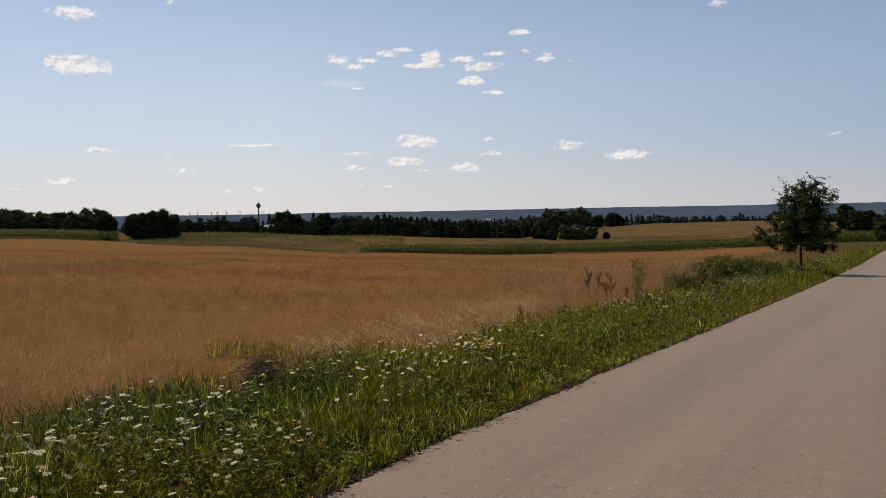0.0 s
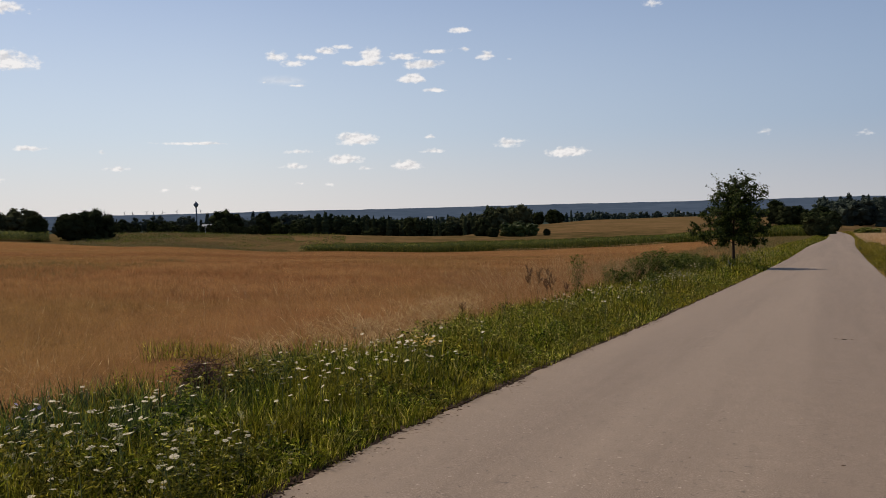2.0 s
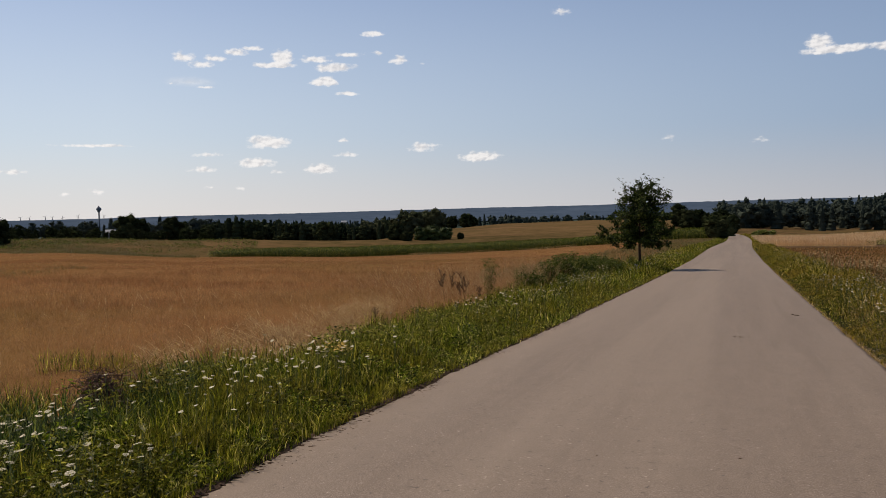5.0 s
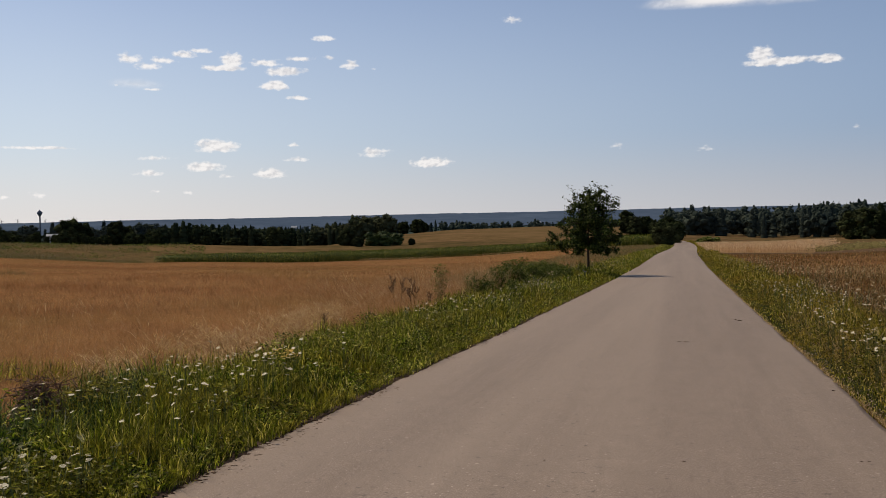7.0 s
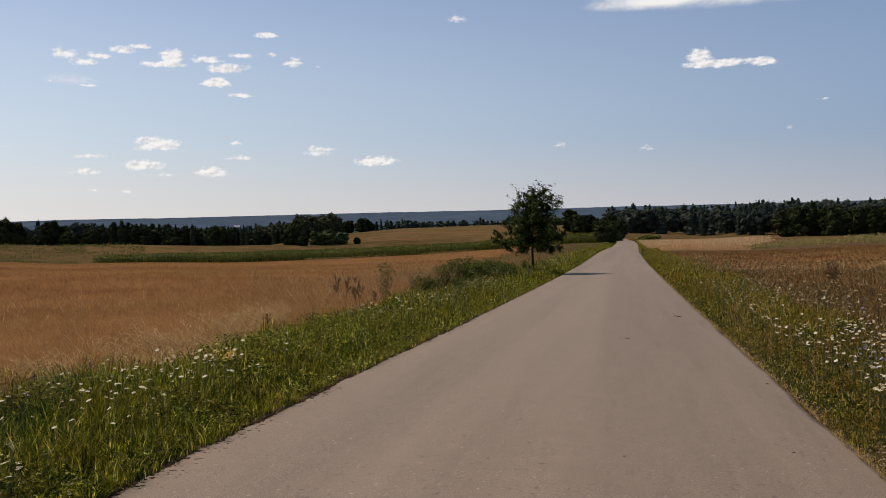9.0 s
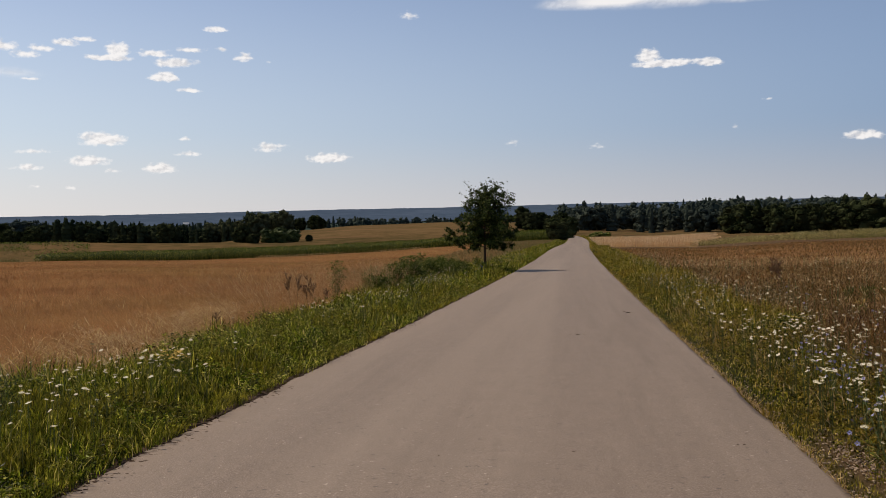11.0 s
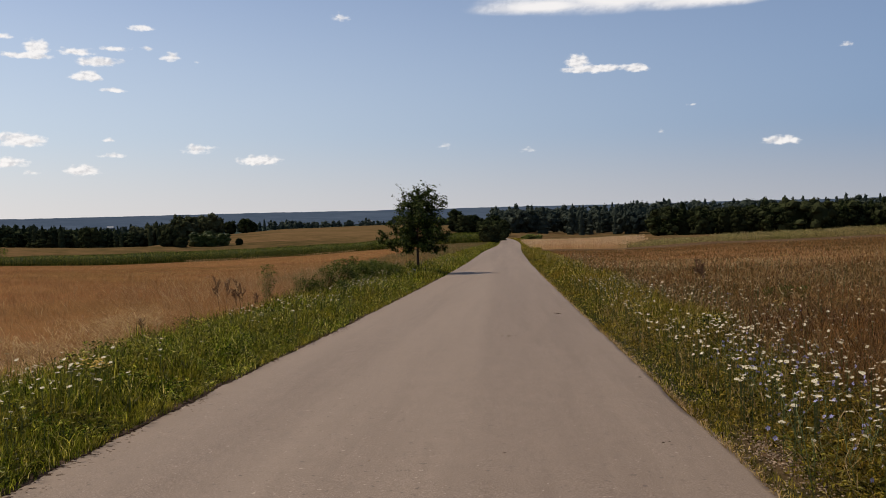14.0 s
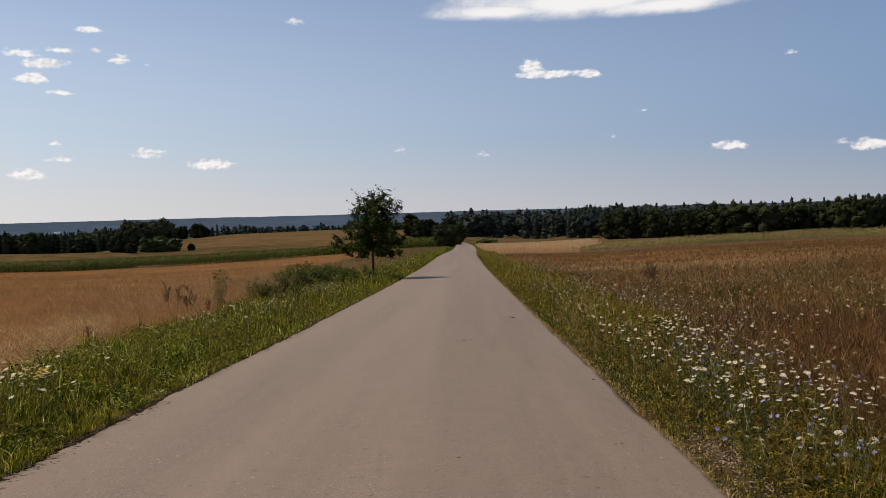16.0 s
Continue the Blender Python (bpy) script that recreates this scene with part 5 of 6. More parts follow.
# ---- flowers ----
UMBEL = plain("white_florets", (0.34, 0.30, 0.18), (0.66, 0.60, 0.41), 160, 0.7)
CREAM = plain("cream_florets", (0.22, 0.165, 0.08), (0.50, 0.40, 0.22), 40, 0.8)
NEST = plain("faded_umbel", (0.11, 0.12, 0.045), (0.33, 0.31, 0.15), 150, 0.8)
STEM = plain("green_stem", (0.06, 0.09, 0.02), (0.14, 0.16, 0.05), 30, 0.7)
BLUE = plain("chicory_blue", (0.22, 0.21, 0.36), (0.36, 0.34, 0.54), 60, 0.6)
YELLOW = plain("yellow_florets", (0.36, 0.20, 0.015), (0.58, 0.38, 0.04), 80, 0.6)
SEED = plain("seed_head", (0.085, 0.045, 0.022), (0.18, 0.10, 0.05), 90, 0.9)
TWIG = plain("dry_twig", (0.06, 0.030, 0.018), (0.16, 0.085, 0.05), 40, 0.9)
SOIL = plain("dark_soil", (0.026, 0.015, 0.008), (0.085, 0.050, 0.030), 60, 1.0)
STONE = plain("pale_stone", (0.20, 0.14, 0.09), (0.42, 0.32, 0.22), 60, 0.9)


def floret(centre, radius, dome, sides=6):
    a = np.arange(sides) * 2 * np.pi / sides + rng.uniform(0, 1)
    ring = np.stack([np.cos(a) * radius, np.sin(a) * radius, 0 * a - dome], -1) + centre
    v = np.vstack([ring, centre])
    return v, np.array([(i, (i + 1) % sides, sides) for i in range(sides)])


def umbel_arrays(radius, dish, r, rings=((0.0, 1), (0.42, 7), (0.78, 12), (1.0, 13)), sides=6, wide=1.0):
    """A flat head of many small floret clusters."""
    heads = []
    for ring, n in rings:
        for k in range(n):
            a = 2 * np.pi * (k + 0.5 * (ring > 0.5)) / n + r.normal(0, 0.1)
            d = radius * ring * r.uniform(0.88, 1.08)
            p = np.array([np.cos(a) * d, np.sin(a) * d, dish * (ring ** 2) + r.normal(0, 0.0015)])
            heads.append(floret(p, radius * wide * r.uniform(0.17, 0.25), radius * 0.07, sides))
    return merge(heads)


def carrot_kind(height, radius, faded, seed):
    """Wild carrot: hairy stem, a few cut leaves, a flat white umbel or a closed brown one."""
    r = np.random.default_rng(seed)
    bend = r.normal(0, 0.05, 2)
    top = np.array([bend[0], bend[1], height])
    root = new("wild_carrot")
    stem = [tube([(0, 0, -0.03), (bend[0] * 0.2, bend[1] * 0.2, height * 0.5), top - [0, 0, radius * 0.8]], [0.003, 0.0025, 0.002], 5)]
    part("stem", mesh_of("stem", *merge(stem), STEM, True), root)
    pts = np.stack([r.normal(0, 0.05, 26), r.normal(0, 0.05, 26), r.uniform(0.08, 0.75, 26) * height], -1)
    part("leaves", mesh_of("leaves", *leaf_cards(pts, 0.045, 0.25, 0.6), HERB), root)
    heads = umbel_arrays(radius, radius * (0.9 if faded else r.uniform(-0.10, 0.10)), r)
    if faded:
        heads[0][:, :2] *= 0.6
    tilt = np.array(Euler((r.normal(0.03, 0.19), r.normal(0, 0.19), 0)).to_matrix())
    part("umbel", mesh_of("umbel", heads[0] @ tilt.T + top, heads[1], NEST if faded else UMBEL), root)
    return tagged(root, "faded wild carrot with a closed brown umbel" if faded else "wild carrot with a flat white umbel in the verge", "wild flower", "wild carrots")


CARROTS = [carrot_kind(h, rad, False, 100 + k) for k, (h, rad) in enumerate(((0.34, 0.019), (0.40, 0.025), (0.37, 0.015), (0.43, 0.022), (0.31, 0.017), (0.41, 0.028)))]
NESTS = [carrot_kind(h, rad, True, 120 + k) for k, (h, rad) in enumerate(((0.40, 0.026), (0.46, 0.030)))]


def flower_places():
    """Where white umbels stand: x and y, thick in drifts along both verges."""
    spots = []
    for n, x0, x1, y0, y1, size, thr in ((330, -4.8, -3.15, 1.6, 3.8, 0.9, -0.7), (150, -4.6, -3.2, 3.6, 6.8, 0.9, -0.6), (55, -4.7, -3.2, 6.2, 13, 1.2, 0.0), (270, -4.6, -3.25, 12, 25, 2.0, -0.2), (560, 1.7, 3.2, 4.6, 11, 1.2, -0.6), (620, 1.75, 4.2, 9, 24, 1.5, -0.35)):
        made = 0
        while made < n:
            x, y = rng.uniform(x0, x1), rng.uniform(y0, y1)
            if float(lumps(x, y, size, 31)) + rng.normal(0, 0.3) > thr and math.hypot(x + 4.9, y - 5.1) > 0.5:
                spots.append((x, y)); made += 1
    # a bright cluster around the yellow flowers
    spots += [(-3.75 + rng.normal(0, 0.2), 6.9 + rng.normal(0, 0.3)) for _ in range(20)]
    return spots


def set_plant(ob, x, y, lean=6, first=False, scale=1.0):
    m = pose(x, y, float(land(x, y)), rng.normal(0, lean), rng.normal(0, lean), rng.uniform(0, 360)) @ Matrix.Scale(scale, 4)
    if first:
        ob.matrix_world = m
        return ob
    c = copy_thing(ob, m)
    c.scale = (scale, scale, scale)
    return c


placed = set()
SPOTS = sorted(flower_places(), key=lambda p: math.hypot(p[0], p[1]))
for k, (x, y) in enumerate(SPOTS[:298]):
    kind = NESTS[(k // 2) % 2] if k % 6 in (2, 4) else CARROTS[int(rng.integers(0, 6))]
    scale = float(np.clip(rng.normal(0.95, 0.16), 0.6, 1.3)) * (0.75 if (x > -3.5 and x < 0) or (0 < x < 2.1) else 0.9 if x < 0 and y < 3.8 else 0.74 if x < 0 else 0.76)
    set_plant(kind, x, y, 4, kind.name not in placed, scale)
    placed.add(kind.name)


def umbel_drift():
    """The wild carrots too far off to tell one from another."""
    pieces, stems = [], []
    r = np.random.default_rng(190)
    heads = [umbel_arrays(rad, 0.0, r, ((0.0, 1), (0.75, 7)), 5, 2.1) for rad in (0.011, 0.015, 0.019)]
    for x, y in SPOTS[298:]:
        z = float(land(x, y)) + rng.uniform(0.34, 0.52)
        v, t = heads[int(rng.integers(0, 3))]
        tilt = np.array(Euler((rng.normal(0.03, 0.2), rng.normal(0, 0.2), 0)).to_matrix())
        pieces.append((v @ tilt.T + [x, y, z], t))
        stems.append(tube([(x, y, z - 0.4), (x, y, z - 0.01)], [0.0025, 0.0018], 3))
    stuff("wild_carrot_stems", merge(stems), STEM, "thin green stems under the white umbels", "wild flowers")
    stuff("wild_carrot_drift", merge(pieces), UMBEL, "drift of white wild carrot along the verges", "wild flowers")


umbel_drift()


def far_umbels():
    """White heads further off in the meadow and verges."""
    pieces, stems = [], []
    spots = []
    for n, x0, x1, y0, y1, size, thr in ((1500, 3.0, 14, 7, 40, 2.5, -0.2), (420, 2.6, 5.5, 18, 60, 3.0, -0.2), (600, 5, 40, 25, 95, 6, -0.1), (200, -5.2, -3.4, 22, 60, 3.0, -0.1)):
        made = 0
        while made < n:
            x, y = rng.uniform(x0, x1), rng.uniform(y0, y1)
            if float(lumps(x, y, size, 33)) + rng.normal(0, 0.3) > thr:
                spots.append((x, y)); made += 1
    for x, y in spots:
        z = float(land(x, y)) + rng.uniform(0.38, 0.62)
        rad = rng.uniform(0.009, 0.022) * (1 + 0.012 * y)
        v, t = floret(np.zeros(3), rad, rad * 0.35, 7)
        tilt = np.array(Euler((rng.normal(0.05, 0.3), rng.normal(0, 0.3), 0)).to_matrix())
        pieces.append((v @ tilt.T + [x, y, z], t))
        stems.append(tube([(x, y, z - 0.5), (x, y, z - 0.004)], [0.003, 0.002], 3))
    stuff("meadow_stems", merge(stems), STEM, "thin stems of the meadow flowers", "wild flowers")
    stuff("meadow_umbels", merge(pieces), CREAM, "scattered cream umbels over the meadow", "wild flowers")


far_umbels()


def chicory_kind(height, seed):
    """Chicory: wiry branched stem with pale blue rayed flowers."""
    r = np.random.default_rng(seed)
    root = new("chicory")
    stems, flowers = [tube([(0, 0, -0.03), (0.02, 0.01, height * 0.5), (0.03, 0, height)], [0.003, 0.0025, 0.0015], 4)], []
    for k in range(5):
        h = height * r.uniform(0.45, 1.0)
        a = r.uniform(0, 6.28)
        p = np.array([0.03 * h / height, 0, h])
        q = p + np.array([np.cos(a) * 0.11, np.sin(a) * 0.11, 0.09]) * r.uniform(0.5, 1.3)
        stems.append(tube([p, (p + q) / 2 + [0, 0, -0.01], q], [0.002, 0.0016, 0.001], 3))
        rays = []
        up = np.array(Euler((r.normal(0, 0.8), r.normal(0, 0.8), 0)).to_matrix())
        for j in range(11):
            b = j * 2 * np.pi / 11 + r.normal(0, 0.12)
            d, w = np.array([np.cos(b), np.sin(b), 0.25]), np.array([-np.sin(b), np.cos(b), 0])
            petal = np.array([d * 0.002, d * 0.009 - w * 0.0022, d * 0.0135 - w * 0.0019, d * 0.0135 + w * 0.0019, d * 0.009 + w * 0.0022]) * r.uniform(0.7, 1.2)
            rays.append((petal @ up.T + q, np.array([(0, 1, 4), (1, 2, 3), (1, 3, 4)])))
        flowers.append(merge(rays))
    part("stem", mesh_of("stem", *merge(stems), STEM, True), root)
    for f in flowers:
        part("flower", mesh_of("flower", *f, BLUE), root, "pale blue rayed flower")
    return tagged(root, "wiry chicory with pale blue flowers at the meadow edge", "wild flower", "chicory")


CHICORY = [chicory_kind(h, 140 + k) for k, h in enumerate((0.55, 0.65, 0.48))]
first = set()
for k in range(42):
    cx, cy, sx, sy = ((2.0, 6.5, 0.12, 0.35), (2.4, 6.8, 0.2, 0.3), (2.0, 5.1, 0.15, 0.3), (2.25, 5.3, 0.15, 0.4), (1.95, 4.2, 0.12, 0.2), (2.6, 8.0, 0.25, 0.8))[k % 6]
    ob = CHICORY[k % 3]
    set_plant(ob, max(1.7, cx + rng.normal(0, sx)), cy + rng.normal(0, sy), 8, k < 3, float(rng.uniform(0.75, 1.0)))
for x, y in ((-4.35, 3.1), (-3.6, 30), (-3.8, 31), (-3.7, 32.5), (3.4, 13), (3.9, 16), (3.2, 9.5), (1.62, 4.35)):
    set_plant(CHICORY[1], x, y, 8)


def yellow_kind(height, seed):
    r = np.random.default_rng(seed)
    root = new("ragwort")
    stems, heads = [], []
    for k in range(5):
        a, d = r.uniform(0, 6.28), r.uniform(0.02, 0.1)
        tip = np.array([np.cos(a) * d, np.sin(a) * d, height * r.uniform(0.82, 1.0)])
        stems.append(tube([(0, 0, -0.03), tip * [0.4, 0.4, 0.55], tip], [0.003, 0.002, 0.0015], 3))
        for _ in range(7):
            heads.append(floret(tip + r.normal(size=3) * [0.022, 0.022, 0.010], 0.011, 0.003))
    part("stem", mesh_of("stem", *merge(stems), STEM), root)
    pts = np.stack([r.normal(0, 0.05, 30), r.normal(0, 0.05, 30), r.uniform(0.1, 0.85, 30) * height], -1)
    part("leaves", mesh_of("leaves", *leaf_cards(pts, 0.06, 0.3, 0.5), HERB), root)
    tagged(part("flower_heads", mesh_of("flower_heads", *merge(heads), YELLOW), root, "golden yellow flower heads"), kind="stuff")
    return tagged(root, "yellow flowering ragwort among white umbels in the verge", "wild flower", "yellow flowers")


RAGWORT = yellow_kind(0.46, 150)
set_plant(RAGWORT, -3.72, 7.05, 4, True)
for x, y in ((-3.86, 7.2), (5.6, 11.5), (4.6, 14), (6.5, 12.2), (7.8, 17)):
    set_plant(RAGWORT, x, y, 5)


# ---- taller weeds ----
def dock_kind(height, seed):
    """Dock gone to seed: dark rust-brown spikes."""
    r = np.random.default_rng(seed)
    root = new("dock")
    stems, seeds = [tube([(0, 0, -0.03), (0.01, 0, height * 0.5), (0.0, 0.02, height)], [0.006, 0.005, 0.002], 5)], []
    for k in range(9):
        h = height * r.uniform(0.4, 0.9)
        a = r.uniform(0, 6.28)
        q = np.array([np.cos(a) * 0.1, np.sin(a) * 0.1, h + 0.2 * height])
        stems.append(tube([(0, 0, h), q * [0.6, 0.6, 1] - [0, 0, 0.05], q], [0.003, 0.003, 0.0015], 3))
        for s in np.linspace(0.3, 1, 16):
            p = np.array([q[0] * s, q[1] * s, h + (q[2] - h) * s])
            seeds.append(p + r.normal(size=(5, 3)) * 0.010)
    for s in np.linspace(0.55, 1, 30):
        seeds.append(np.array([0, 0.02 * s, height * s]) + r.normal(size=(8, 3)) * 0.015)
    part("stem", mesh_of("stem", *merge(stems), SEED, True), root)
    tagged(part("seeds", mesh_of("seeds", *leaf_cards(np.concatenate(seeds), 0.018, 0.7), SEED), root), kind="stuff")
    return tagged(root, "dock gone to seed with dark rust-brown spikes", "weed", "seeding weeds")


DOCK = [dock_kind(0.9, 160), dock_kind(0.75, 161)]
for k, (x, y) in enumerate(((5.2, 23.0), (5.42, 23.1), (5.3, 22.7), (-5.5, 11.7), (-6.35, 17.4), (-6.05, 17.7), (-5.8, 17.2), (-5.65, 17.9), (-6.5, 18.1), (-6.2, 18.4))):
    set_plant(DOCK[k % 2], x, y, 5, k < 2, 1.0 if k < 3 else 0.55 if k == 3 else (0.95, 0.75, 0.9, 0.65, 0.85, 0.75)[k - 4])


def tall_weed_kind(height, seed):
    """Leafy thistle or nettle, bushy towards its top."""
    r = np.random.default_rng(seed)
    root = new("tall_weed")
    stems, pts = [], []
    for k in range(6):
        a, d = r.uniform(0, 6.28), r.uniform(0.05, 0.28)
        tip = np.array([np.cos(a) * d, np.sin(a) * d, height * r.uniform(0.75, 1.05)])
        stems.append(tube([(0, 0, -0.03), tip * [0.35, 0.35, 0.5], tip], [0.007, 0.005, 0.002], 4))
        s = r.uniform(0.1, 1.0, (84, 1))
        pts.append(tip * np.concatenate([s, s, s], 1) + r.normal(size=(84, 3)) * [0.10, 0.10, 0.04])
    for st in stems:
        part("stem", mesh_of("stem", *st, STEM, True), root)
    part("leaves", mesh_of("leaves", *leaf_cards(np.concatenate(pts), 0.1, 0.36, 0.3), WEED), root)
    return tagged(root, "tall leafy green weed standing above the verge", "weed", "tall weeds")


TALL = [tall_weed_kind(h, 170 + k) for k, h in enumerate((1.25, 1.0, 0.85))]
for k in range(84):
    y = rng.uniform(21, 38)
    x = -5.55 - 0.03 * (y - 23) + rng.normal(0, 0.55)
    set_plant(TALL[k % 3], x, y, 4, k < 3, float(rng.uniform(0.42, 0.9)))
for x, y in ((-4.6, 34), (-5.0, 36), (-4.3, 37.5), (-5.6, 39), (-5.2, 42.5), (-4.4, 46), (-5.0, 50), (-4.9, 33)):
    set_plant(TALL[2], x, y, 4, False, float(rng.uniform(0.6, 0.85)))
for x, y in ((6.2, 18.6), (6.7, 19), (5.9, 18.9), (7.0, 14.2), (7.5, 14.6), (6.8, 14.8), (7.9, 14.1)):
    set_plant(TALL[2], x, y, 4, False, float(rng.uniform(0.42, 0.55)))


def teasel_kind(seed):
    r = np.random.default_rng(seed)
    root = new("seeding_thistle")
    part("stem", mesh_of("stem", *tube([(0, 0, -0.03), (0.01, 0, 0.35), (0.02, 0.01, 0.66)], [0.004, 0.003, 0.002], 4), STEM), root)
    part("seed_head", mesh_of("seed_head", *leaf_cards(blob_points(70, (0.02, 0.01, 0.68), (0.018, 0.018, 0.026), 0.8), 0.016, 0.5), SEED), root)
    return tagged(root, "thistle with a dark round seed head", "weed", "seeding thistles")


TEASEL = teasel_kind(180)
for k, (x, y) in enumerate(((-4.72, 7.0), (-4.78, 6.6), (-4.62, 6.1), (-4.55, 6.9), (-4.3, 5.0), (-4.45, 4.7), (4.9, 12.2), (5.2, 12.4), (5.6, 12.1), (3.8, 9))):
    set_plant(TEASEL, x, y, 6, k == 0, float(rng.uniform(0.5, 0.7)))


def build_heap():
    """Heap of dug soil and dead twigs at the edge of the verge."""
    x0, y0 = -4.97, 5.2
    z0 = float(land(x0, y0))
    root = new("brush_heap")
    pieces = []
    for _ in range(210):
        c = rng.normal(size=3) * [0.11, 0.10, 0.06] + [0, 0, 0.33]
        d = rng.normal(size=3) * [1, 1, 0.45]
        d = d / np.linalg.norm(d) * rng.uniform(0.04, 0.12)
        pieces.append(tube([c - d, c + rng.normal(size=3) * 0.012, c + d], [0.003, 0.0035, 0.0015], 3))
    tagged(part("twig_tangle", mesh_of("twig_tangle", *merge(pieces), TWIG), root), kind="stuff")
    u, w = np.meshgrid(np.linspace(0, 1, 8), np.linspace(0, 2 * np.pi, 20, endpoint=False))
    rr = u * 0.31 * (1 + 0.2 * np.sin(3 * w))
    v = np.stack([rr * np.cos(w), rr * 0.8 * np.sin(w), 0.38 * (1 - u ** 2) + 0.02 * rng.normal(size=u.shape) * (u < 0.95) - 0.03], -1).reshape(-1, 3)
    t = []
    for i in range(20):
        for j in range(7):
            a, b = i * 8 + j, ((i + 1) % 20) * 8 + j
            t += [(a, a + 1, b + 1), (a, b + 1, b)]
    part("soil", mesh_of("soil", v, np.array(t), SOIL, True), root)
    root.matrix_world = pose(x0, y0, z0)
    tagged(root, "dark heap of soil and dead twigs in the verge", "brush heap")


build_heap()


# ---- edge of the asphalt and small things on it ----
def lump_arrays(centre, size):
    bm = bmesh.new()
    bmesh.ops.create_icosphere(bm, subdivisions=1, radius=1.0)
    p = np.array([q.co for q in bm.verts]) * (1 + 0.25 * rng.normal(size=(len(bm.verts), 1)))
    t = np.array([[q.index for q in f.verts] for f in bm.faces])
    bm.free()
    return p * np.asarray(size) + centre, t


def build_crumbs():
    pieces = []
    for _ in range(2400):
        y = 2.2 + 28 * rng.random() ** 1.7
        x = ROAD_L - 0.03 + abs(rng.normal(0, 0.075)) * (2.4 if float(lumps(y, 0, 0.6, 41)) > 0.1 else 0.4)
        s = rng.uniform(0.003, 0.009) * (1 if x > -2.95 else 1.7)
        pieces.append(lump_arrays((x, y, float(road_height(y)) + 0.012), (s * rng.uniform(1, 3.2), s * rng.uniform(0.6, 1.2), s * 0.5)))
    stuff("soil_crumbs", merge(pieces), SOIL, "dark soil and roots crumbling onto the asphalt", "soil")
    pieces = []
    for k in range(900):
        y = rng.uniform(3.4, 12)
        x = ROAD_R + abs(rng.normal(0.02, 0.10))
        if k > 330:
            x, y = 1.80 + rng.normal(0, 0.10), 5.4 + rng.normal(0, 0.42)
        s = rng.uniform(0.003, 0.008)
        pieces.append(lump_arrays((x, y, float(land(x, y)) + 0.008), (s * 1.4, s * 1.2, s * 0.7)))
    stuff("edge_gravel", merge(pieces), STONE, "pale gravel along the edge of the asphalt", "gravel")


build_crumbs()


def build_soil_edge():
    """Dark soil washed over the broken left edge of the asphalt."""
    y = np.linspace(1.6, 34, 1500)
    reach = 0.005 + 0.07 * np.clip(lumps(y, 0 * y, 0.55, 44), 0, 1) + 0.025 * lumps(y, 0 * y, 0.12, 45)
    f = np.array([0.0, 0.35, 0.6, 0.85, 1.0])
    z = np.array([-0.02, 0.012, 0.015, 0.012, 0.004])
    x = ROAD_L - 0.11 + f[None] * (0.11 + reach[:, None]) + 0.006 * rng.normal(size=(len(y), 5))
    zz = road_height(y)[:, None] + z[None] + 0.005 * rng.normal(size=(len(y), 5)) * (f < 0.95)
    v = np.stack([x, np.repeat(y[:, None], 5, 1), zz], -1).reshape(-1, 3)
    i = (np.arange(len(y) - 1)[:, None] * 5 + np.arange(4)[None]).reshape(-1)
    t = np.concatenate([np.stack([i, i + 1, i + 6], -1), np.stack([i, i + 6, i + 5], -1)])
    stuff("soil_edge", (v, t), SOIL, "dark soil washed over the broken edge of the asphalt", "soil")


build_soil_edge()


def road_bit(name, x, y, size, mat, label, category):
    z = float(road_height(y)) + 0.012 + 0.022 * max(0.0, 1 - abs(x + 0.775) / 2.2)
    me = mesh_of(name, *lump_arrays((0, 0, size[2] * 0.6), size), mat, True)
    ob = new(name, me)
    ob.matrix_world = pose(x, y, z, 0, 0, rng.uniform(-30, 30))
    return tagged(ob, label, category, "bits on the road")


for x, y, size in ((-0.02, 5.41, 0.010), (-0.09, 12.44, 0.014), (0.02, 12.42, 0.018), (0.12, 12.46, 0.012), (1.09, 5.74, 0.008), (1.14, 5.76, 0.006), (1.02, 16.45, 0.022), (0.95, 16.6, 0.016), (1.38, 8.53, 0.010)):
    road_bit("clod", x, y, (size * 1.8, size, size * 0.5), SOIL, "small dark clod lying on the asphalt", "clod")
for x, y, size in ((-0.3, 6.7, 0.009), (0.17, 6.22, 0.007), (0.6, 7.3, 0.008), (-0.9, 5.2, 0.007)):
    road_bit("pebble", x, y, (size, size * 0.8, size * 0.5), STONE, "pale pebble lying on the asphalt", "pebble")


# ---- far landmarks ----
CONCRETE = plain("grey_concrete", (0.10, 0.11, 0.13), (0.16, 0.17, 0.19), 0.3, 0.8)
WHITE_ROOF = plain("pale_roof", (0.19, 0.21, 0.23), (0.26, 0.28, 0.30), 0.3, 0.6)
WALL = plain("grey_render", (0.3, 0.31, 0.32), (0.42, 0.42, 0.42), 0.3, 0.8)


def build_tower():
    """Slender water tower with a head like two cones set rim to rim."""
    x, y = polar(-43.05, 1500)
    top = 1.58 + 1500 * math.tan(radians(1.02))
    ground = float(land(x, y))
    root = new("water_tower")
    part("shaft", mesh_of("shaft", *tube([(0, 0, 0), (0, 0, top - ground - 9)], [1.5, 1.15], 12), CONCRETE, True), root)
    part("head", mesh_of("head", *tube([(0, 0, top - ground - 11.5), (0, 0, top - ground - 6.2), (0, 0, top - ground - 5), (0, 0, top - ground - 2), (0, 0, top - ground)], [1.2, 4.4, 4.4, 1.4, 0.3], 16), CONCRETE, True), root)
    root.matrix_world = pose(x, y, ground)
    tagged(root, "slender grey water tower with a diamond-shaped head", "water tower")


build_tower()


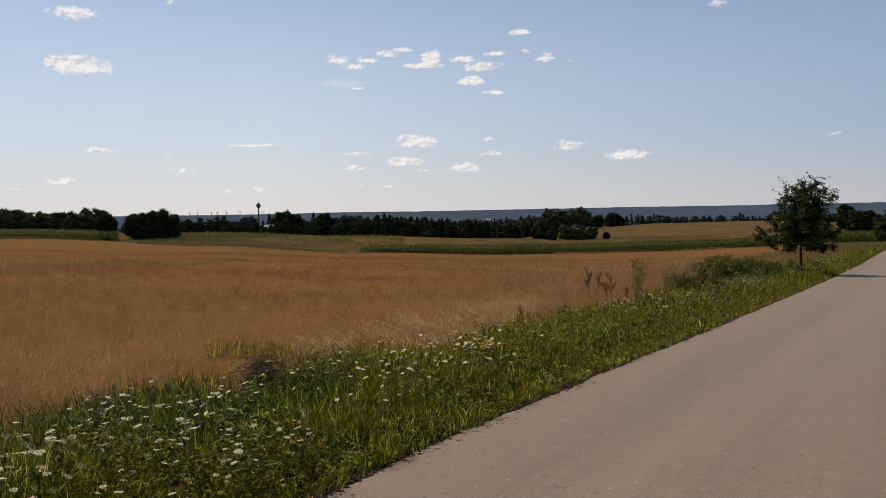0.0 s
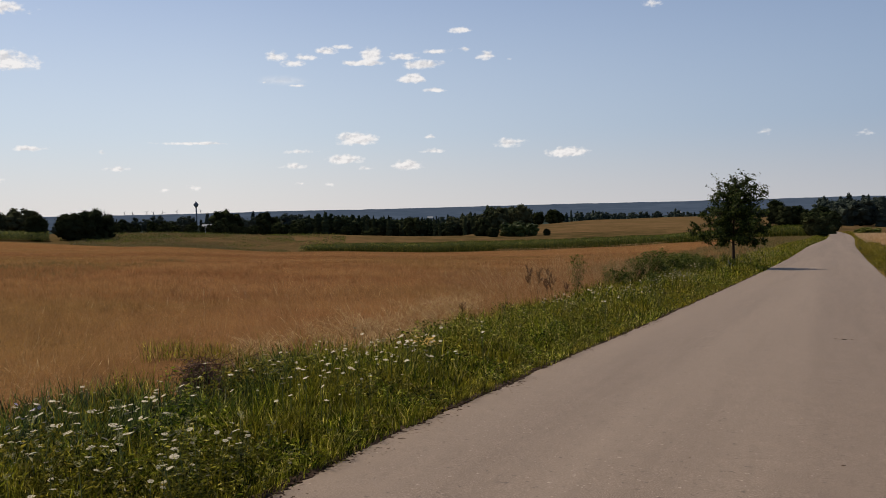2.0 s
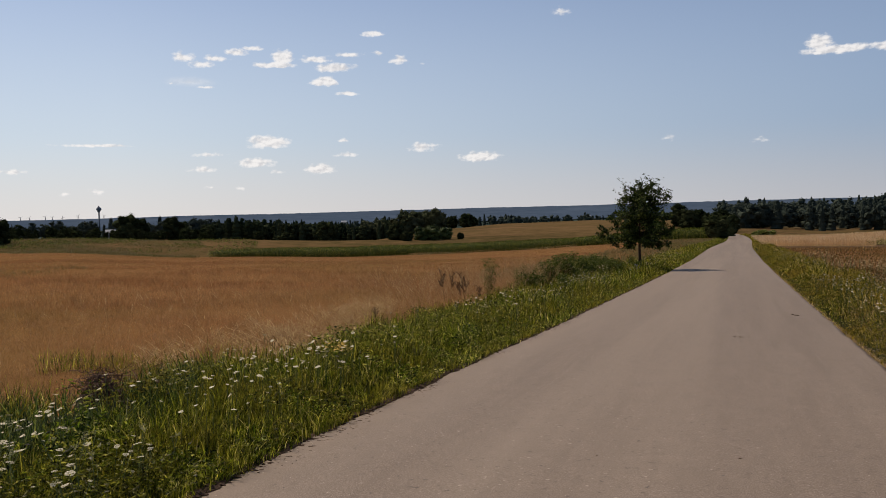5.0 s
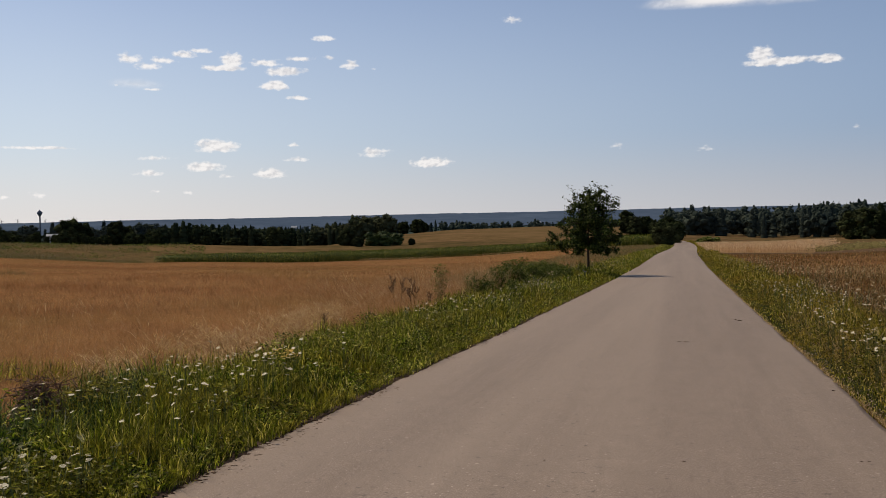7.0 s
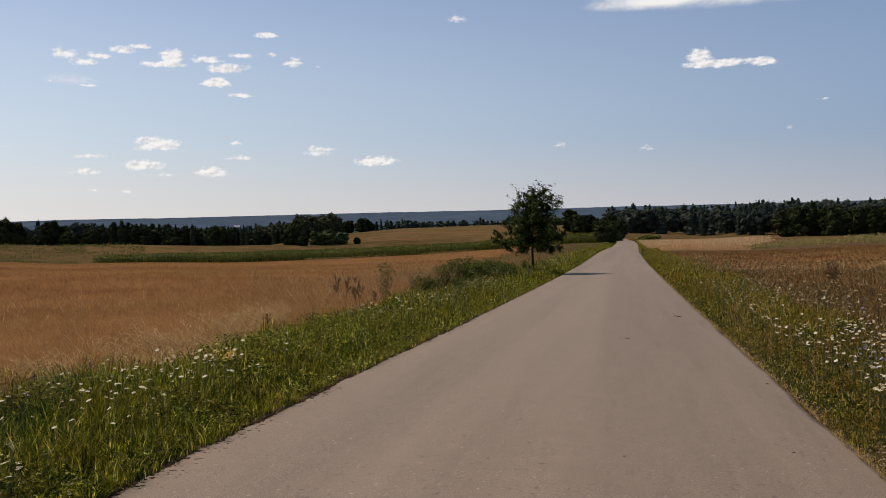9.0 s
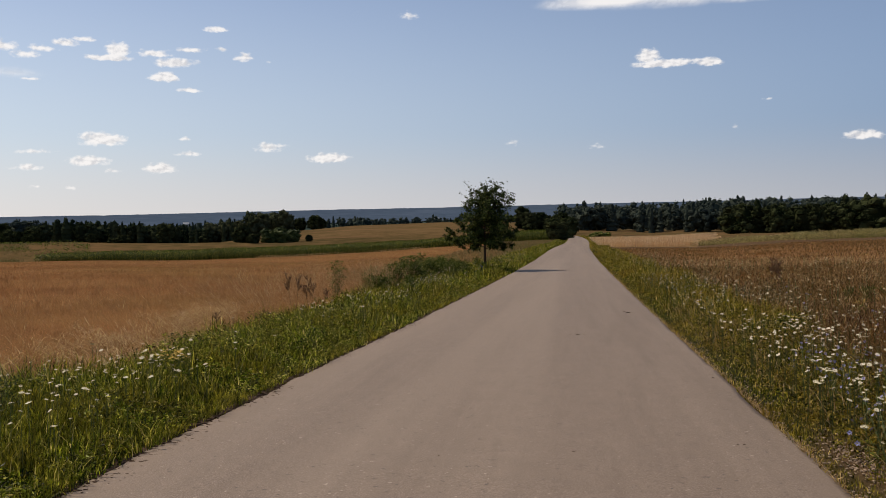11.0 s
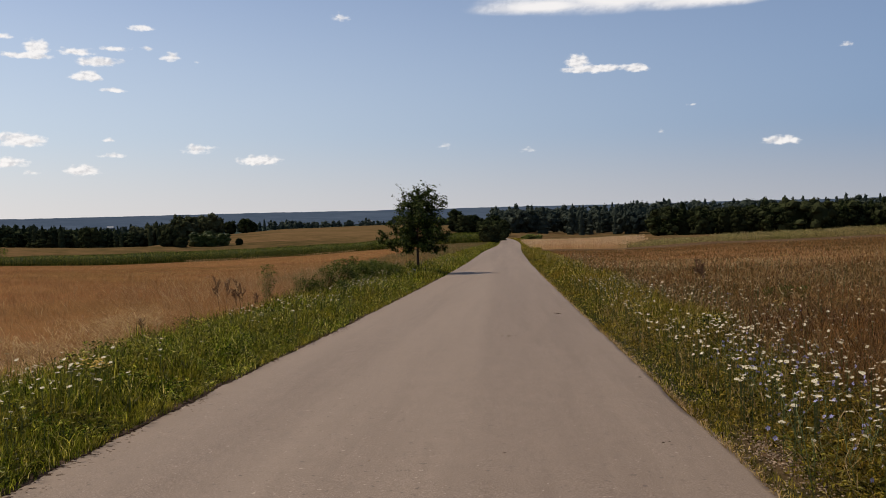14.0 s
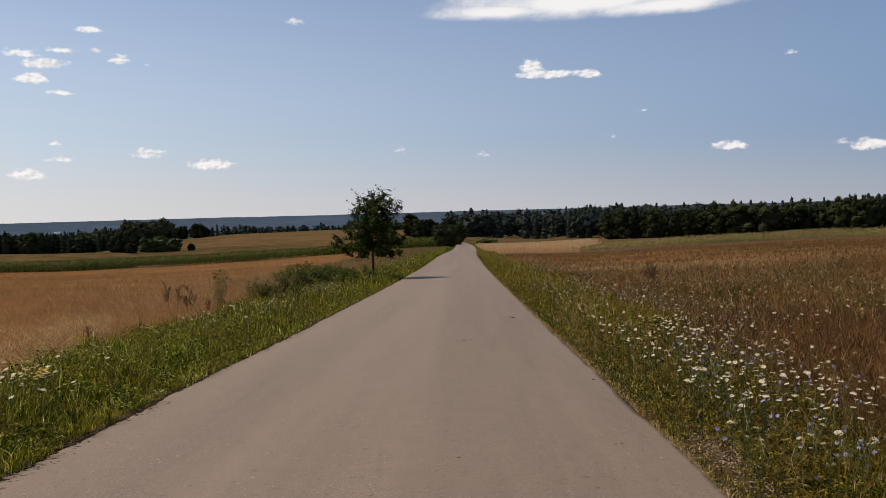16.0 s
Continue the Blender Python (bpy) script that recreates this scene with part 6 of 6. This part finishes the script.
def turbine(az, hub_el):
    d = 4450.0
    x, y = polar(az, d)
    g = float(land(x, y))
    hub = 1.58 + d * math.tan(radians(hub_el)) - g
    root = new("wind_turbine")
    part("mast", mesh_of("mast", *tube([(0, 0, 0), (0, 0, hub)], [1.6, 0.9], 8), CONCRETE, True), root)
    part("nacelle", mesh_of("nacelle", *tube([(0, -2, hub), (0, 2, hub)], [1.3, 1.3], 8), CONCRETE, True), root)
    turn = rng.uniform(0, 120)
    for k in range(3):
        a = radians(turn + 120 * k)
        tip = np.array([math.sin(a) * 12, -2.4, hub + math.cos(a) * 12])
        part("blade", mesh_of("blade", *tube([(0, -2.4, hub), tip], [0.9, 0.3], 5), CONCRETE, True), root)
    root.matrix_world = pose(x, y, g, 0, 0, -az)
    tagged(root, "distant wind turbine above the wooded ridge", "wind turbine", "wind turbines")


for az, e in ((-48.8, 0.46), (-47.6, 0.36), (-47.1, 0.34), (-46.2, 0.37), (-45.8, 0.35), (-45.2, 0.34), (-44.3, 0.38), (-42.75, 0.36)):
    turbine(az, e)


def house(az, d, width, depth, wall, rise):
    x, y = polar(az, d)
    root = new("farm_building")
    w, e = width / 2, depth / 2
    v = np.array([(sx * w, sy * e, z) for z in (-1, wall) for sx, sy in ((-1, -1), (1, -1), (1, 1), (-1, 1))])
    part("walls", mesh_of("walls", v, np.array([(0, 1, 5), (0, 5, 4), (1, 2, 6), (1, 6, 5), (2, 3, 7), (2, 7, 6), (3, 0, 4), (3, 4, 7)]), WALL), root)
    o = 0.5
    v = np.array([(-w - o, -e - o, wall), (w + o, -e - o, wall), (w + o, e + o, wall), (-w - o, e + o, wall), (-w - o, 0, wall + rise), (w + o, 0, wall + rise)])
    part("roof", mesh_of("roof", v, np.array([(0, 1, 5), (0, 5, 4), (2, 3, 4), (2, 4, 5), (0, 4, 3), (1, 2, 5), (0, 3, 2), (0, 2, 1)]), WHITE_ROOF), root)
    root.matrix_world = pose(x, y, float(land(x, y)), 0, 0, -az)
    tagged(root, "pale roofed farm building far off among trees", "building", "far buildings")


house(-42.4, 480, 4.6, 4, 4.0, 1.6)
house(-27.0, 1450, 9, 8, 10, 3)
house(-9.9, 1300, 10, 9, 8, 3)
